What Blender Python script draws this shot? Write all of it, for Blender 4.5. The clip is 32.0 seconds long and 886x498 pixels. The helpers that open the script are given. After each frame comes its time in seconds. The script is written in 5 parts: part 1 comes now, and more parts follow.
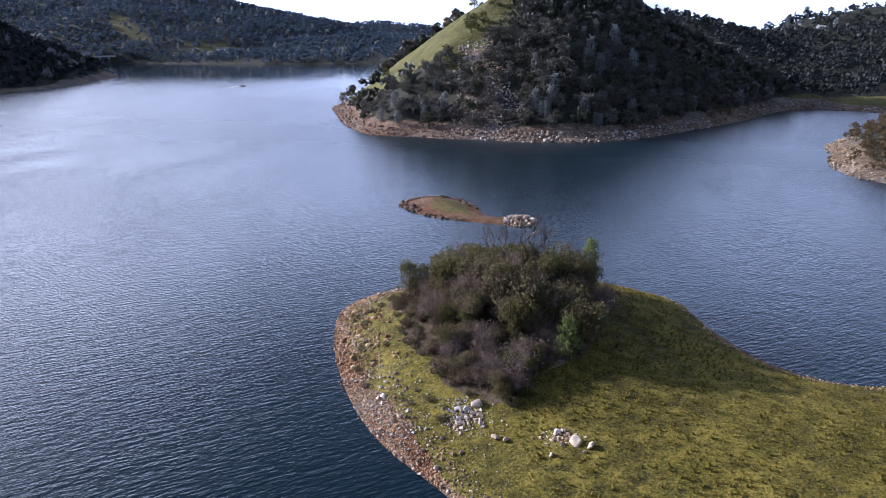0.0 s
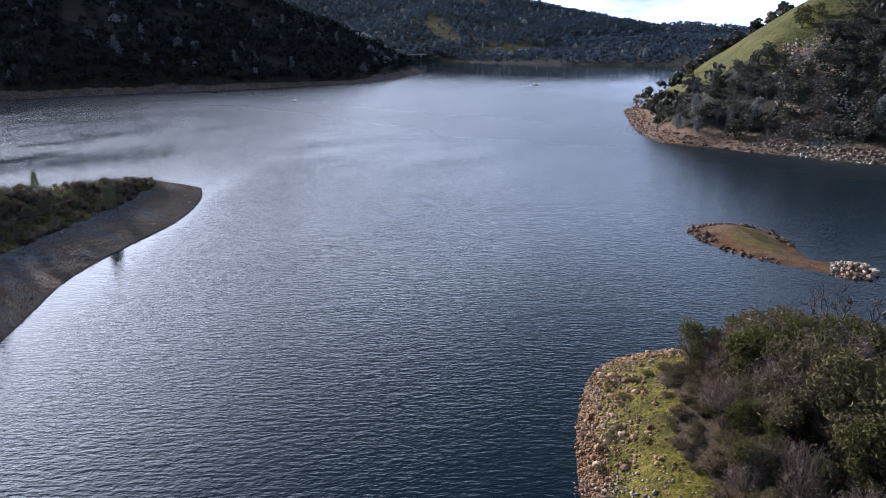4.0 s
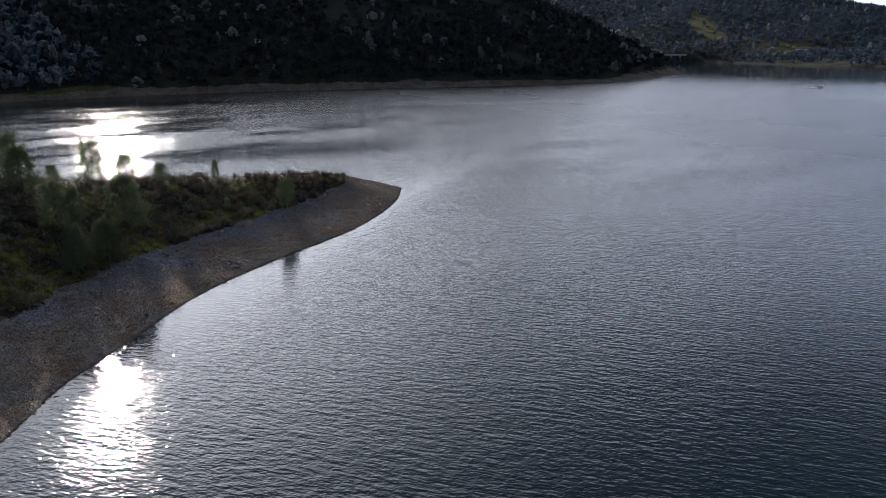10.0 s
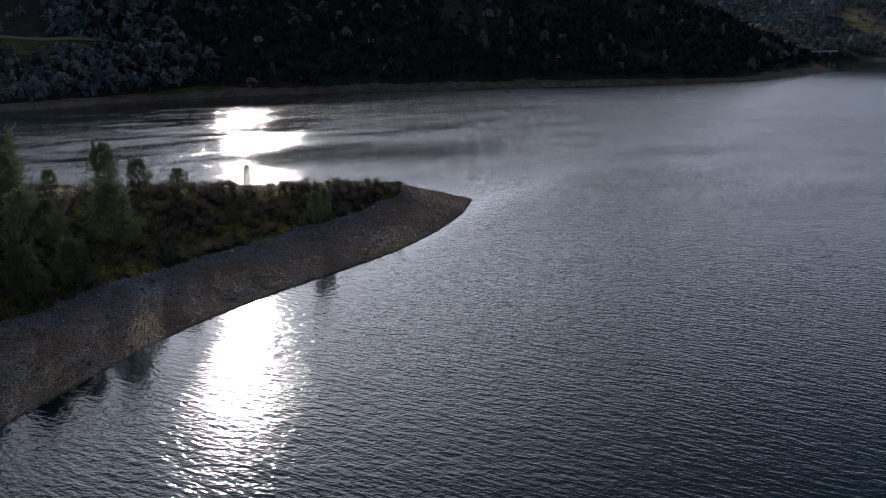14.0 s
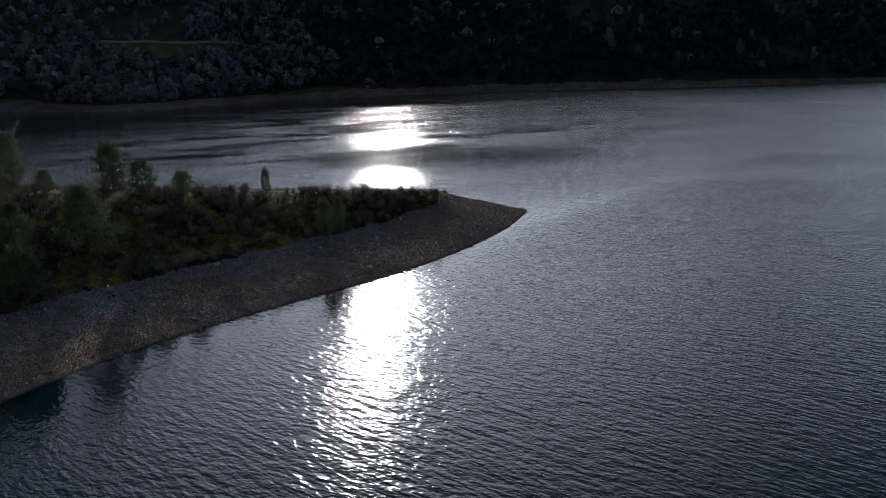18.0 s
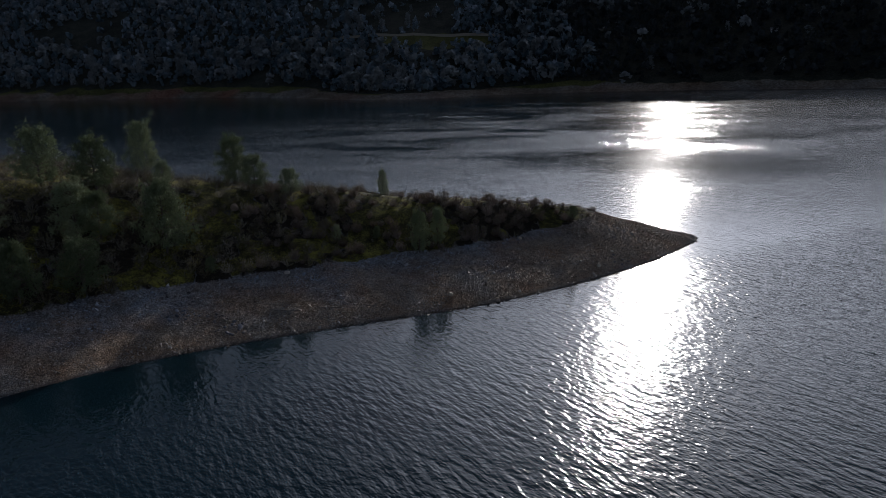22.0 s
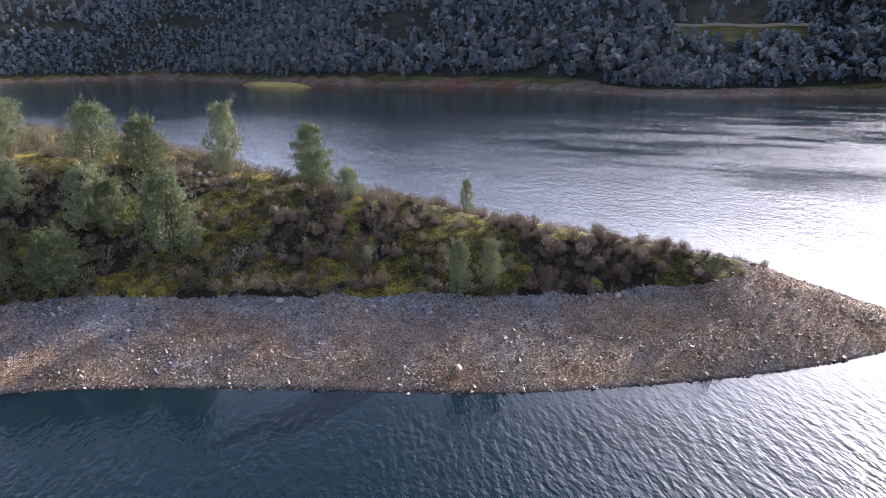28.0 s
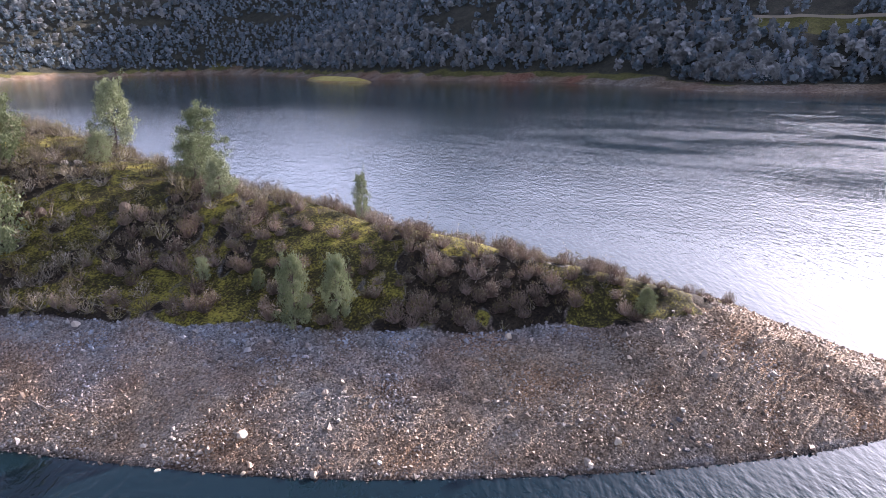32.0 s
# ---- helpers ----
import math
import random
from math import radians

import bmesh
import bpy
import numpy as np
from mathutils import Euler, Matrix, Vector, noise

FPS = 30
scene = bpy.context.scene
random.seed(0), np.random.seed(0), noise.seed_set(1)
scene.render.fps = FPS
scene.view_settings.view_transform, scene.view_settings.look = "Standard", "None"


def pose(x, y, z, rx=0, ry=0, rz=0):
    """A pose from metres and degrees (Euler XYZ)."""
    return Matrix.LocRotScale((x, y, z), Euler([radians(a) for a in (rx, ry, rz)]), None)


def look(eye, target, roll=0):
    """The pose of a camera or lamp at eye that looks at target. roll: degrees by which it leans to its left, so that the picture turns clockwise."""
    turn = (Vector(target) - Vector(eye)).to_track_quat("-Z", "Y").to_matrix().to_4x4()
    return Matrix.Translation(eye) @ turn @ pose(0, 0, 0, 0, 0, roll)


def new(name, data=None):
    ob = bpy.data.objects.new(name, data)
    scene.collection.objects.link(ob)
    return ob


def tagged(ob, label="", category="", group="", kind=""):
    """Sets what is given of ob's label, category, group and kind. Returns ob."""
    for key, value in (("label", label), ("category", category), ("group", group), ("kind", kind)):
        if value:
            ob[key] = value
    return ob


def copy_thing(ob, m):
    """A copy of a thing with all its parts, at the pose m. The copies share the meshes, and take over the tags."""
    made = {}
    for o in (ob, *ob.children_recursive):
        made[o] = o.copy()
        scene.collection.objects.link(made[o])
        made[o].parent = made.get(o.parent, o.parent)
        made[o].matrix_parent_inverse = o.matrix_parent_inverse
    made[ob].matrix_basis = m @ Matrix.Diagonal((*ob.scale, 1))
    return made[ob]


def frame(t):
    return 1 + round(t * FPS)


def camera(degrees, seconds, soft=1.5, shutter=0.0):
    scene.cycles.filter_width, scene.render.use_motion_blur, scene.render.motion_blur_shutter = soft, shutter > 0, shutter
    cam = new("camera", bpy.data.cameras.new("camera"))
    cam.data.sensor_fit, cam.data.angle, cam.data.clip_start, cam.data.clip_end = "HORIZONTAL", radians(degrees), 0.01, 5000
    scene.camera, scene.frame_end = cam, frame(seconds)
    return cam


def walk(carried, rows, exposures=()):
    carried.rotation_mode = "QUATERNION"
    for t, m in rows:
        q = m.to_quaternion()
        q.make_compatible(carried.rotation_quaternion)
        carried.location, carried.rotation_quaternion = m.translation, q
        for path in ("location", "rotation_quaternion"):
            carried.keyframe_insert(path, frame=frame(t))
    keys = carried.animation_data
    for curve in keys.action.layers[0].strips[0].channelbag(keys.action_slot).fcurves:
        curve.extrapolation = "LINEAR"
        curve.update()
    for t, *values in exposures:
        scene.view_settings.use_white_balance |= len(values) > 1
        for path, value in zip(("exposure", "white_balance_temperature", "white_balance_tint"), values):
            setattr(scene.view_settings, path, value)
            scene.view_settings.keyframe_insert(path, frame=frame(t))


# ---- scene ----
cam = camera(63.1, 32.0, 0.7)
PATH = [
    (0, (1.044, 1.3, 30.576), (0.962, 3.214, 30.003), -0.8),
    (0.5, (1.046, 3.596, 30.412), (0.833, 5.5, 29.841), -0.9),
    (1, (0.982, 5.886, 30.233), (0.679, 7.779, 29.664), -0.9),
    (1.5, (0.857, 8.068, 30.007), (0.465, 9.945, 29.439), -0.8),
    (2, (0.654, 10.212, 29.733), (0.168, 12.068, 29.169), -0.8),
    (2.5, (0.314, 12.499, 29.487), (-0.26, 14.331, 28.924), -0.7),
    (3, (-0.128, 14.809, 29.214), (-0.793, 16.61, 28.653), -0.8),
    (3.5, (-0.65, 17.02, 28.901), (-1.399, 18.788, 28.341), -0.6),
    (4, (-1.208, 19.212, 28.631), (-2.024, 20.951, 28.071), -0.5),
    (4.5, (-1.899, 21.402, 28.374), (-2.759, 23.119, 27.814), -0.6),
    (6.5, (-5.777, 29.948, 26.687), (-6.807, 31.57, 26.133), -0.4),
    (7, (-6.878, 32.001, 26.412), (-7.965, 33.586, 25.86), -0.3),
    (7.5, (-7.942, 34.035, 26.076), (-9.087, 35.58, 25.524), -0.4),
    (8, (-8.992, 36.126, 25.724), (-10.189, 37.631, 25.175), -0.5),
    (8.5, (-10.036, 38.143, 25.361), (-11.273, 39.617, 24.814), -0.5),
    (9, (-11.121, 40.178, 25.012), (-12.396, 41.619, 24.466), -0.5),
    (9.5, (-12.253, 42.226, 24.669), (-13.566, 43.632, 24.123), -0.6),
    (10, (-13.468, 44.225, 24.337), (-14.816, 45.597, 23.791), -0.6),
    (10.5, (-14.703, 46.228, 24.018), (-16.08, 47.573, 23.474), -0.6),
    (11, (-15.916, 48.303, 23.718), (-17.306, 49.635, 23.175), -0.9),
    (11.5, (-17.029, 50.407, 23.428), (-18.436, 51.72, 22.885), -0.9),
    (12, (-17.994, 52.791, 23.168), (-19.427, 54.076, 22.628), -1.1),
    (12.5, (-18.904, 55.194, 22.952), (-20.375, 56.437, 22.413), -1.2),
    (13, (-19.826, 57.62, 22.751), (-21.331, 58.822, 22.213), -1.3),
    (13.5, (-20.709, 60.056, 22.573), (-22.242, 61.22, 22.034), -1.3),
    (14, (-21.564, 62.423, 22.376), (-23.133, 63.542, 21.838), -1.3),
    (14.5, (-22.292, 64.823, 22.188), (-23.909, 65.871, 21.653), -1.2),
    (15, (-22.899, 67.328, 22.027), (-24.548, 68.326, 21.494), -1.4),
    (15.5, (-23.373, 69.554, 21.88), (-25.042, 70.519, 21.349), -1.5),
    (17.5, (-24.532, 76.737, 21.028), (-26.271, 77.573, 20.503), -1.9),
    (18, (-24.957, 78.746, 20.905), (-26.713, 79.548, 20.382), -1.9),
    (18.5, (-25.517, 80.903, 20.815), (-27.292, 81.662, 20.293), -2.0),
    (19, (-26.147, 83.208, 20.756), (-27.936, 83.931, 20.232), -2.2),
    (19.5, (-26.782, 85.746, 20.704), (-28.592, 86.416, 20.179), -2.1),
    (20, (-27.541, 88.338, 20.639), (-29.392, 88.884, 20.116), -2.3),
    (20.5, (-28.506, 90.647, 20.574), (-30.388, 91.08, 20.054), -2.3),
    (21, (-29.566, 92.853, 20.513), (-31.472, 93.167, 19.995), -2.2),
    (21.5, (-30.684, 95.013, 20.456), (-32.605, 95.216, 19.938), -2.1),
    (22, (-31.991, 97.176, 20.43), (-33.92, 97.271, 19.911), -1.9),
    (22.5, (-33.445, 99.234, 20.43), (-35.375, 99.226, 19.908), -1.8),
    (23, (-34.984, 101.142, 20.329), (-36.911, 101.029, 19.807), -1.7),
    (23.5, (-36.637, 102.871, 20.16), (-38.557, 102.665, 19.64), -1.7),
    (24, (-38.387, 104.537, 20.02), (-40.296, 104.246, 19.501), -1.7),
    (24.5, (-40.052, 106.073, 19.857), (-41.949, 105.713, 19.338), -1.7),
    (25, (-41.898, 107.549, 19.68), (-43.782, 107.127, 19.161), -1.6),
    (25.5, (-43.653, 108.868, 19.514), (-45.524, 108.387, 18.994), -1.6),
    (27.5, (-51.041, 113.276, 18.76), (-52.857, 112.614, 18.247), -1.0),
    (28, (-52.995, 114.224, 18.622), (-54.796, 113.523, 18.107), -1.0),
    (28.5, (-55.008, 115.096, 18.449), (-56.792, 114.353, 17.934), -0.9),
    (29, (-57.052, 115.96, 18.203), (-58.822, 115.184, 17.688), -0.9),
    (29.5, (-59.145, 116.764, 17.936), (-60.905, 115.966, 17.42), -0.9),
    (30, (-61.203, 117.53, 17.653), (-62.957, 116.719, 17.137), -1.0),
    (30.5, (-63.295, 118.343, 17.326), (-65.043, 117.519, 16.811), -1.0),
    (31, (-65.408, 119.209, 16.993), (-67.149, 118.37, 16.478), -1.0),
    (31.5, (-67.514, 120.16, 16.591), (-69.24, 119.291, 16.076), -1.0),
    (32, (-69.618, 121.179, 16.253), (-71.331, 120.286, 15.736), -0.9),
]
EXPOSURES = [(0.0, 0.5, 5400, 23), (4.0, 0.1, 5550, 17), (7.0, -0.3, 5700, 14), (9.0, -0.33, 6050, 14), (13.0, -0.8, 6000, 14), (20.0, -1.5, 5600, 13), (23.0, -1.1, 6000, 14), (25.0, -0.15, 6200, 16), (28.0, 1.28, 6200, 25), (32.0, 1.48, 6200, 29)]
walk(cam, [(t, look(eye, target, roll)) for t, eye, target, roll in PATH], EXPOSURES)

# ---- sky and sun ----
SUN_WAY = Vector((-0.943 * math.cos(radians(19.5)), 0.333 * math.cos(radians(19.5)), math.sin(radians(19.5))))
sun = new("sun", bpy.data.lights.new("sun", "SUN"))
sun.data.energy, sun.data.angle, sun.data.color = 5.0, radians(0.6), (1.0, 0.9, 0.76)
sun.matrix_world = look((0, 0, 300), Vector((0, 0, 300)) - SUN_WAY)

world = bpy.data.worlds.new("sky")
scene.world = world
world.use_nodes = True
wn, wl = world.node_tree.nodes, world.node_tree.links
wn.clear()
sky = wn.new("ShaderNodeTexSky")
sky.sky_type, sky.sun_disc = "NISHITA", False
sky.sun_elevation, sky.sun_rotation = radians(19.5), math.atan2(-0.943, 0.333)
sky.air_density, sky.dust_density, sky.ozone_density = 1.3, 1.0, 3.0
wco = wn.new("ShaderNodeTexCoord")
sep = wn.new("ShaderNodeSeparateXYZ")
wl.new(wco.outputs["Generated"], sep.inputs[0])


def wmath(op, a, b=None):
    n = wn.new("ShaderNodeMath")
    n.operation = op
    for k, v in enumerate((a, b)):
        if v is None:
            continue
        if isinstance(v, (int, float)):
            n.inputs[k].default_value = v
        else:
            wl.new(v, n.inputs[k])
    return n.outputs[0]


lift = wmath("ADD", wmath("MAXIMUM", sep.outputs["Z"], 0.0), 0.12)
flat = wn.new("ShaderNodeCombineXYZ")
wl.new(wmath("DIVIDE", sep.outputs["X"], lift), flat.inputs[0])
wl.new(wmath("DIVIDE", sep.outputs["Y"], lift), flat.inputs[1])
clouds = wn.new("ShaderNodeTexNoise")
clouds.inputs["Scale"].default_value, clouds.inputs["Detail"].default_value = 0.55, 7.0
clouds.inputs["Roughness"].default_value = 0.58
wl.new(flat.outputs[0], clouds.inputs["Vector"])
cover = wn.new("ShaderNodeValToRGB")
cover.color_ramp.elements[0].position, cover.color_ramp.elements[1].position = 0.24, 0.52
wl.new(clouds.outputs["Fac"], cover.inputs[0])
mixer = wn.new("ShaderNodeMix")
mixer.data_type = "RGBA"
high = wn.new("ShaderNodeMapRange")
high.interpolation_type = "SMOOTHSTEP"
for slot, value in zip(("From Min", "From Max", "To Min", "To Max"), (0.14, 0.52, 0.95, 0.1)):
    high.inputs[slot].default_value = value
wl.new(sep.outputs["Z"], high.inputs["Value"])
blue = wn.new("ShaderNodeMix")
blue.data_type, blue.blend_type = "RGBA", "MULTIPLY"
blue.inputs[0].default_value, blue.inputs[7].default_value = 1.0, (0.58, 0.66, 0.76, 1)
wl.new(sky.outputs[0], blue.inputs[6])
wl.new(blue.outputs[2], mixer.inputs[6])
facing = wn.new("ShaderNodeVectorMath")
facing.operation = "DOT_PRODUCT"
wl.new(wco.outputs["Generated"], facing.inputs[0])
facing.inputs[1].default_value = SUN_WAY
shine = wmath("POWER", wmath("MAXIMUM", facing.outputs["Value"], 0.0), 4.5)
aloft = wn.new("ShaderNodeMapRange")
aloft.interpolation_type = "SMOOTHSTEP"
for slot, value in zip(("From Min", "From Max", "To Min", "To Max"), (0.42, 0.72, 0.85, 0.15)):
    aloft.inputs[slot].default_value = value
wl.new(sep.outputs["Z"], aloft.inputs["Value"])
veil = wmath("MULTIPLY", wmath("POWER", wmath("MAXIMUM", facing.outputs["Value"], 0.0), 8.0), aloft.outputs[0])
south = wn.new("ShaderNodeMapRange")
south.interpolation_type = "SMOOTHSTEP"
for slot, value in zip(("From Min", "From Max", "To Min", "To Max"), (-0.45, 0.38, 0.34, 1.0)):
    south.inputs[slot].default_value = value
wl.new(sep.outputs["Y"], south.inputs["Value"])
cloudy = wmath("MULTIPLY", wmath("MULTIPLY", cover.outputs[0], high.outputs[0]), wmath("ADD", wmath("MULTIPLY", south.outputs[0], 0.5), 0.5))
wl.new(wmath("MAXIMUM", cloudy, veil), mixer.inputs["Factor"])
lit = wn.new("ShaderNodeMix")
lit.data_type = "RGBA"
lit.clamp_factor = False
wl.new(wmath("MULTIPLY", shine, south.outputs[0]), lit.inputs["Factor"])
dusk = wn.new("ShaderNodeMix")
dusk.data_type = "RGBA"
wl.new(wmath("ADD", facing.outputs["Value"], 1.0), dusk.inputs["Factor"])
dusk.inputs[6].default_value, dusk.inputs[7].default_value = (11.5, 13.8, 18.0, 1), (33.0, 38.0, 47.5, 1)
wl.new(dusk.outputs[2], lit.inputs[6])
lit.inputs[7].default_value = (185, 185, 190, 1)
wl.new(lit.outputs[2], mixer.inputs[7])
back = wn.new("ShaderNodeBackground")
back.inputs["Strength"].default_value = 0.033
wl.new(mixer.outputs[2], back.inputs["Color"])
wl.new(back.outputs[0], wn.new("ShaderNodeOutputWorld").inputs["Surface"])


# ---- materials ----
class Mat:
    """A node material with small helpers."""

    def __init__(self, name, rough=0.8):
        self.m = bpy.data.materials.new(name)
        self.m.use_nodes = True
        self.n, self.l = self.m.node_tree.nodes, self.m.node_tree.links
        self.b = self.n["Principled BSDF"]
        self.b.inputs["Roughness"].default_value = rough
        geo = self.n.new("ShaderNodeNewGeometry")
        self.pos, self.island = geo.outputs["Position"], geo.outputs["Random Per Island"]

    def put(self, socket, v):
        if isinstance(v, bpy.types.NodeSocket):
            self.l.new(v, socket)
        else:
            socket.default_value = v

    def math(self, op, a, b=0.0):
        n = self.n.new("ShaderNodeMath")
        n.operation = op
        self.put(n.inputs[0], a), self.put(n.inputs[1], b)
        return n.outputs[0]

    def noise(self, size, detail=4.0, rough=0.55, stretch=None, turn=0.0):
        """Noise with lumps of about that size in metres."""
        n = self.n.new("ShaderNodeTexNoise")
        n.inputs["Scale"].default_value, n.inputs["Detail"].default_value, n.inputs["Roughness"].default_value = 1 / size, detail, rough
        vec = self.pos
        if stretch:
            mp = self.n.new("ShaderNodeMapping")
            mp.vector_type = "TEXTURE"
            mp.inputs["Scale"].default_value, mp.inputs["Rotation"].default_value = stretch, (0, 0, radians(turn))
            self.l.new(vec, mp.inputs["Vector"])
            vec = mp.outputs[0]
        self.l.new(vec, n.inputs["Vector"])
        return n.outputs["Fac"]

    def ramp(self, fac, stops, constant=False):
        n = self.n.new("ShaderNodeValToRGB")
        e = n.color_ramp.elements
        while len(e) < len(stops):
            e.new(0.5)
        for k, (p, c) in enumerate(stops):
            e[k].position, e[k].color = p, (*c, 1) if len(c) == 3 else c
        if constant:
            n.color_ramp.interpolation = "CONSTANT"
        self.put(n.inputs[0], fac)
        return n.outputs[0]

    def mix(self, fac, a, b, how="MIX"):
        n = self.n.new("ShaderNodeMix")
        n.data_type, n.blend_type = "RGBA", how
        self.put(n.inputs[0], fac)
        for k, v in ((6, a), (7, b)):
            self.put(n.inputs[k], (*v, 1) if isinstance(v, tuple) else v)
        return n.outputs[2]

    def attr(self, name):
        n = self.n.new("ShaderNodeAttribute")
        n.attribute_name = name
        return n

    def spread(self):
        """A number from 0 to 1 that differs from thing to thing."""
        info = self.n.new("ShaderNodeObjectInfo")
        return self.math("FRACT", self.math("ADD", self.attr("tint").outputs["Fac"], info.outputs["Random"]))

    def bump(self, height, depth, strength=1.0):
        n = self.n.new("ShaderNodeBump")
        n.inputs["Strength"].default_value, n.inputs["Distance"].default_value = strength, depth
        self.l.new(height, n.inputs["Height"])
        self.l.new(n.outputs[0], self.b.inputs["Normal"])

    def colour(self, c):
        self.put(self.b.inputs["Base Color"], (*c, 1) if isinstance(c, tuple) else c)
        return self


def leafy(name, stops, glow=0.35, rough=0.65):
    """Foliage that also lets light through."""
    m = Mat(name, rough)
    c = m.ramp(m.math("ADD", m.math("MULTIPLY", m.spread(), 0.7), m.math("MULTIPLY", m.island, 0.3)), stops)
    c = m.mix(m.math("MULTIPLY", m.noise(0.35, 2.0), 0.5), c, (0.5, 0.5, 0.5), "OVERLAY")
    m.colour(c)
    m.b.inputs["Specular IOR Level"].default_value = 0.1
    tr = m.n.new("ShaderNodeBsdfTranslucent")
    m.l.new(c, tr.inputs["Color"])
    ms = m.n.new("ShaderNodeMixShader")
    ms.inputs[0].default_value = glow
    m.l.new(m.b.outputs[0], ms.inputs[1])
    m.l.new(tr.outputs[0], ms.inputs[2])
    m.l.new(ms.outputs[0], m.n["Material Output"].inputs["Surface"])
    return m.m


def drawdown(m):
    """The stain left by the falling lake, rusty silt below blue-grey stone; warm sun low on the bank and blue shade
    near its top are painted in.
    """
    xyz = m.n.new("ShaderNodeSeparateXYZ")
    m.l.new(m.pos, xyz.inputs[0])
    level = m.math("ADD", m.math("MULTIPLY", xyz.outputs[2], 0.3), m.math("MULTIPLY", m.math("SUBTRACT", m.noise(3.5, 4.0, 0.6, (1.0, 2.4, 1.0), -20), 0.5), 1.3))
    level = m.math("SUBTRACT", level, m.math("MULTIPLY", m.math("MAXIMUM", m.math("SUBTRACT", xyz.outputs[1], 107.0), 0.0), 0.085))
    wet = m.ramp(m.math("ADD", xyz.outputs[2], m.math("MULTIPLY", m.noise(0.7, 3.0), 0.16)), [(0.1, (0.16, 0.15, 0.14)), (0.2, (0.5, 0.5, 0.5))])
    # warm lower stops hold sunlight, blue upper stops the shade under the shrubs
    tone = m.ramp(level, [(0.05, (0.54, 0.485, 0.41)), (0.3, (0.525, 0.49, 0.435)), (0.52, (0.49, 0.49, 0.52)), (0.8, (0.43, 0.52, 0.64))])
    return m.mix(m.ramp(xyz.outputs[2], [(0.1, (1, 1, 1)), (0.22, (0, 0, 0))]), tone, wet)


def stony(name, stops, bump=0.02, size=0.12, banded=False):
    m = Mat(name, 0.55 if banded else 0.82)
    info = m.n.new("ShaderNodeObjectInfo")
    v = m.math("FRACT", m.math("ADD", m.island, info.outputs["Random"]))
    c = m.ramp(v, stops)
    patch = m.ramp(m.noise(size * 22, 3.0, 0.6), [(0.36, (0.44, 0.33, 0.25)), (0.5, (0.5, 0.47, 0.44)), (0.64, (0.47, 0.52, 0.60))])
    c = m.mix(0.75, c, patch, "OVERLAY")
    if banded:
        c = m.mix(0.85, c, drawdown(m), "OVERLAY")
    c = m.mix(m.math("MULTIPLY", m.noise(size, 5.0, 0.65), 0.7), c, (0.42, 0.38, 0.34), "OVERLAY")
    m.colour(c)
    m.bump(m.noise(size * 0.5, 5.0, 0.7), bump)
    return m.m


def ground_material(name, bare, grass, wild, grain=0.3, pebble=0.0, banded=False):
    """Ground of three sorts, laid out by the 'zone' layer: red bare soil or gravel, green grass, blue brush litter."""
    m = Mat(name, 0.92)
    zone = m.n.new("ShaderNodeSeparateColor")
    m.l.new(m.attr("zone").outputs["Color"], zone.inputs[0])
    fine, mid, big = m.noise(grain, 6.0, 0.7), m.noise(grain * 7, 4.0), m.noise(grain * 40, 3.0)
    patch = m.math("MULTIPLY", m.math("ADD", m.math("ADD", m.math("MULTIPLY", fine, 1.7), mid), m.math("MULTIPLY", big, 0.7)), 1 / 3.4)
    b, g, w = (m.ramp(patch, [(0.41, s[0]), (0.49, s[1]), (0.585, s[2])]) for s in (bare, grass, wild))

    def edge(v):
        return m.ramp(m.math("ADD", v, m.math("MULTIPLY", m.math("SUBTRACT", mid, 0.5), 0.5)), [(0.4, (0, 0, 0)), (0.6, (1, 1, 1))])

    tone = m.ramp(m.noise(grain * 26, 3.0, 0.6), [(0.34, (0.46, 0.34, 0.25)), (0.5, (0.5, 0.47, 0.44)), (0.66, (0.46, 0.52, 0.60))])
    b = m.mix(0.7, b, tone, "OVERLAY")
    rust = m.math("SUBTRACT", 1.0, m.attr("zone").outputs["Alpha"])
    b = m.mix(rust, b, m.ramp(patch, [(0.41, (0.12, 0.045, 0.026)), (0.49, (0.21, 0.085, 0.05)), (0.585, (0.3, 0.15, 0.09))]))
    if banded:
        b = m.mix(0.85, b, drawdown(m), "OVERLAY")
    high = m.math("ADD", fine, m.math("MULTIPLY", mid, 2.0))
    if pebble:
        vor = m.n.new("ShaderNodeTexVoronoi")
        vor.inputs["Scale"].default_value = 1 / pebble
        m.l.new(m.pos, vor.inputs["Vector"])
        grey = m.n.new("ShaderNodeSeparateColor")
        m.l.new(vor.outputs["Color"], grey.inputs[0])
        b = m.mix(0.85, b, m.ramp(grey.outputs[0], [(0.0, (0.22, 0.2, 0.19)), (0.5, (0.5, 0.48, 0.46)), (0.85, (0.72, 0.69, 0.65)), (1.0, (0.9, 0.87, 0.83))]), "OVERLAY")
        bald = m.math("SUBTRACT", 1.0, m.math("MAXIMUM", edge(zone.outputs[1]), edge(zone.outputs[2])))
        high = m.math("SUBTRACT", high, m.math("MULTIPLY", vor.outputs["Distance"], m.math("MULTIPLY", bald, 1.6)))
    c = m.mix(edge(zone.outputs[1]), b, g)
    c = m.mix(edge(zone.outputs[2]), c, w)
    m.colour(c)
    m.bump(high, grain * (0.3 if banded else 0.6))
    m.b.inputs["Specular IOR Level"].default_value = 0.2
    return m.m


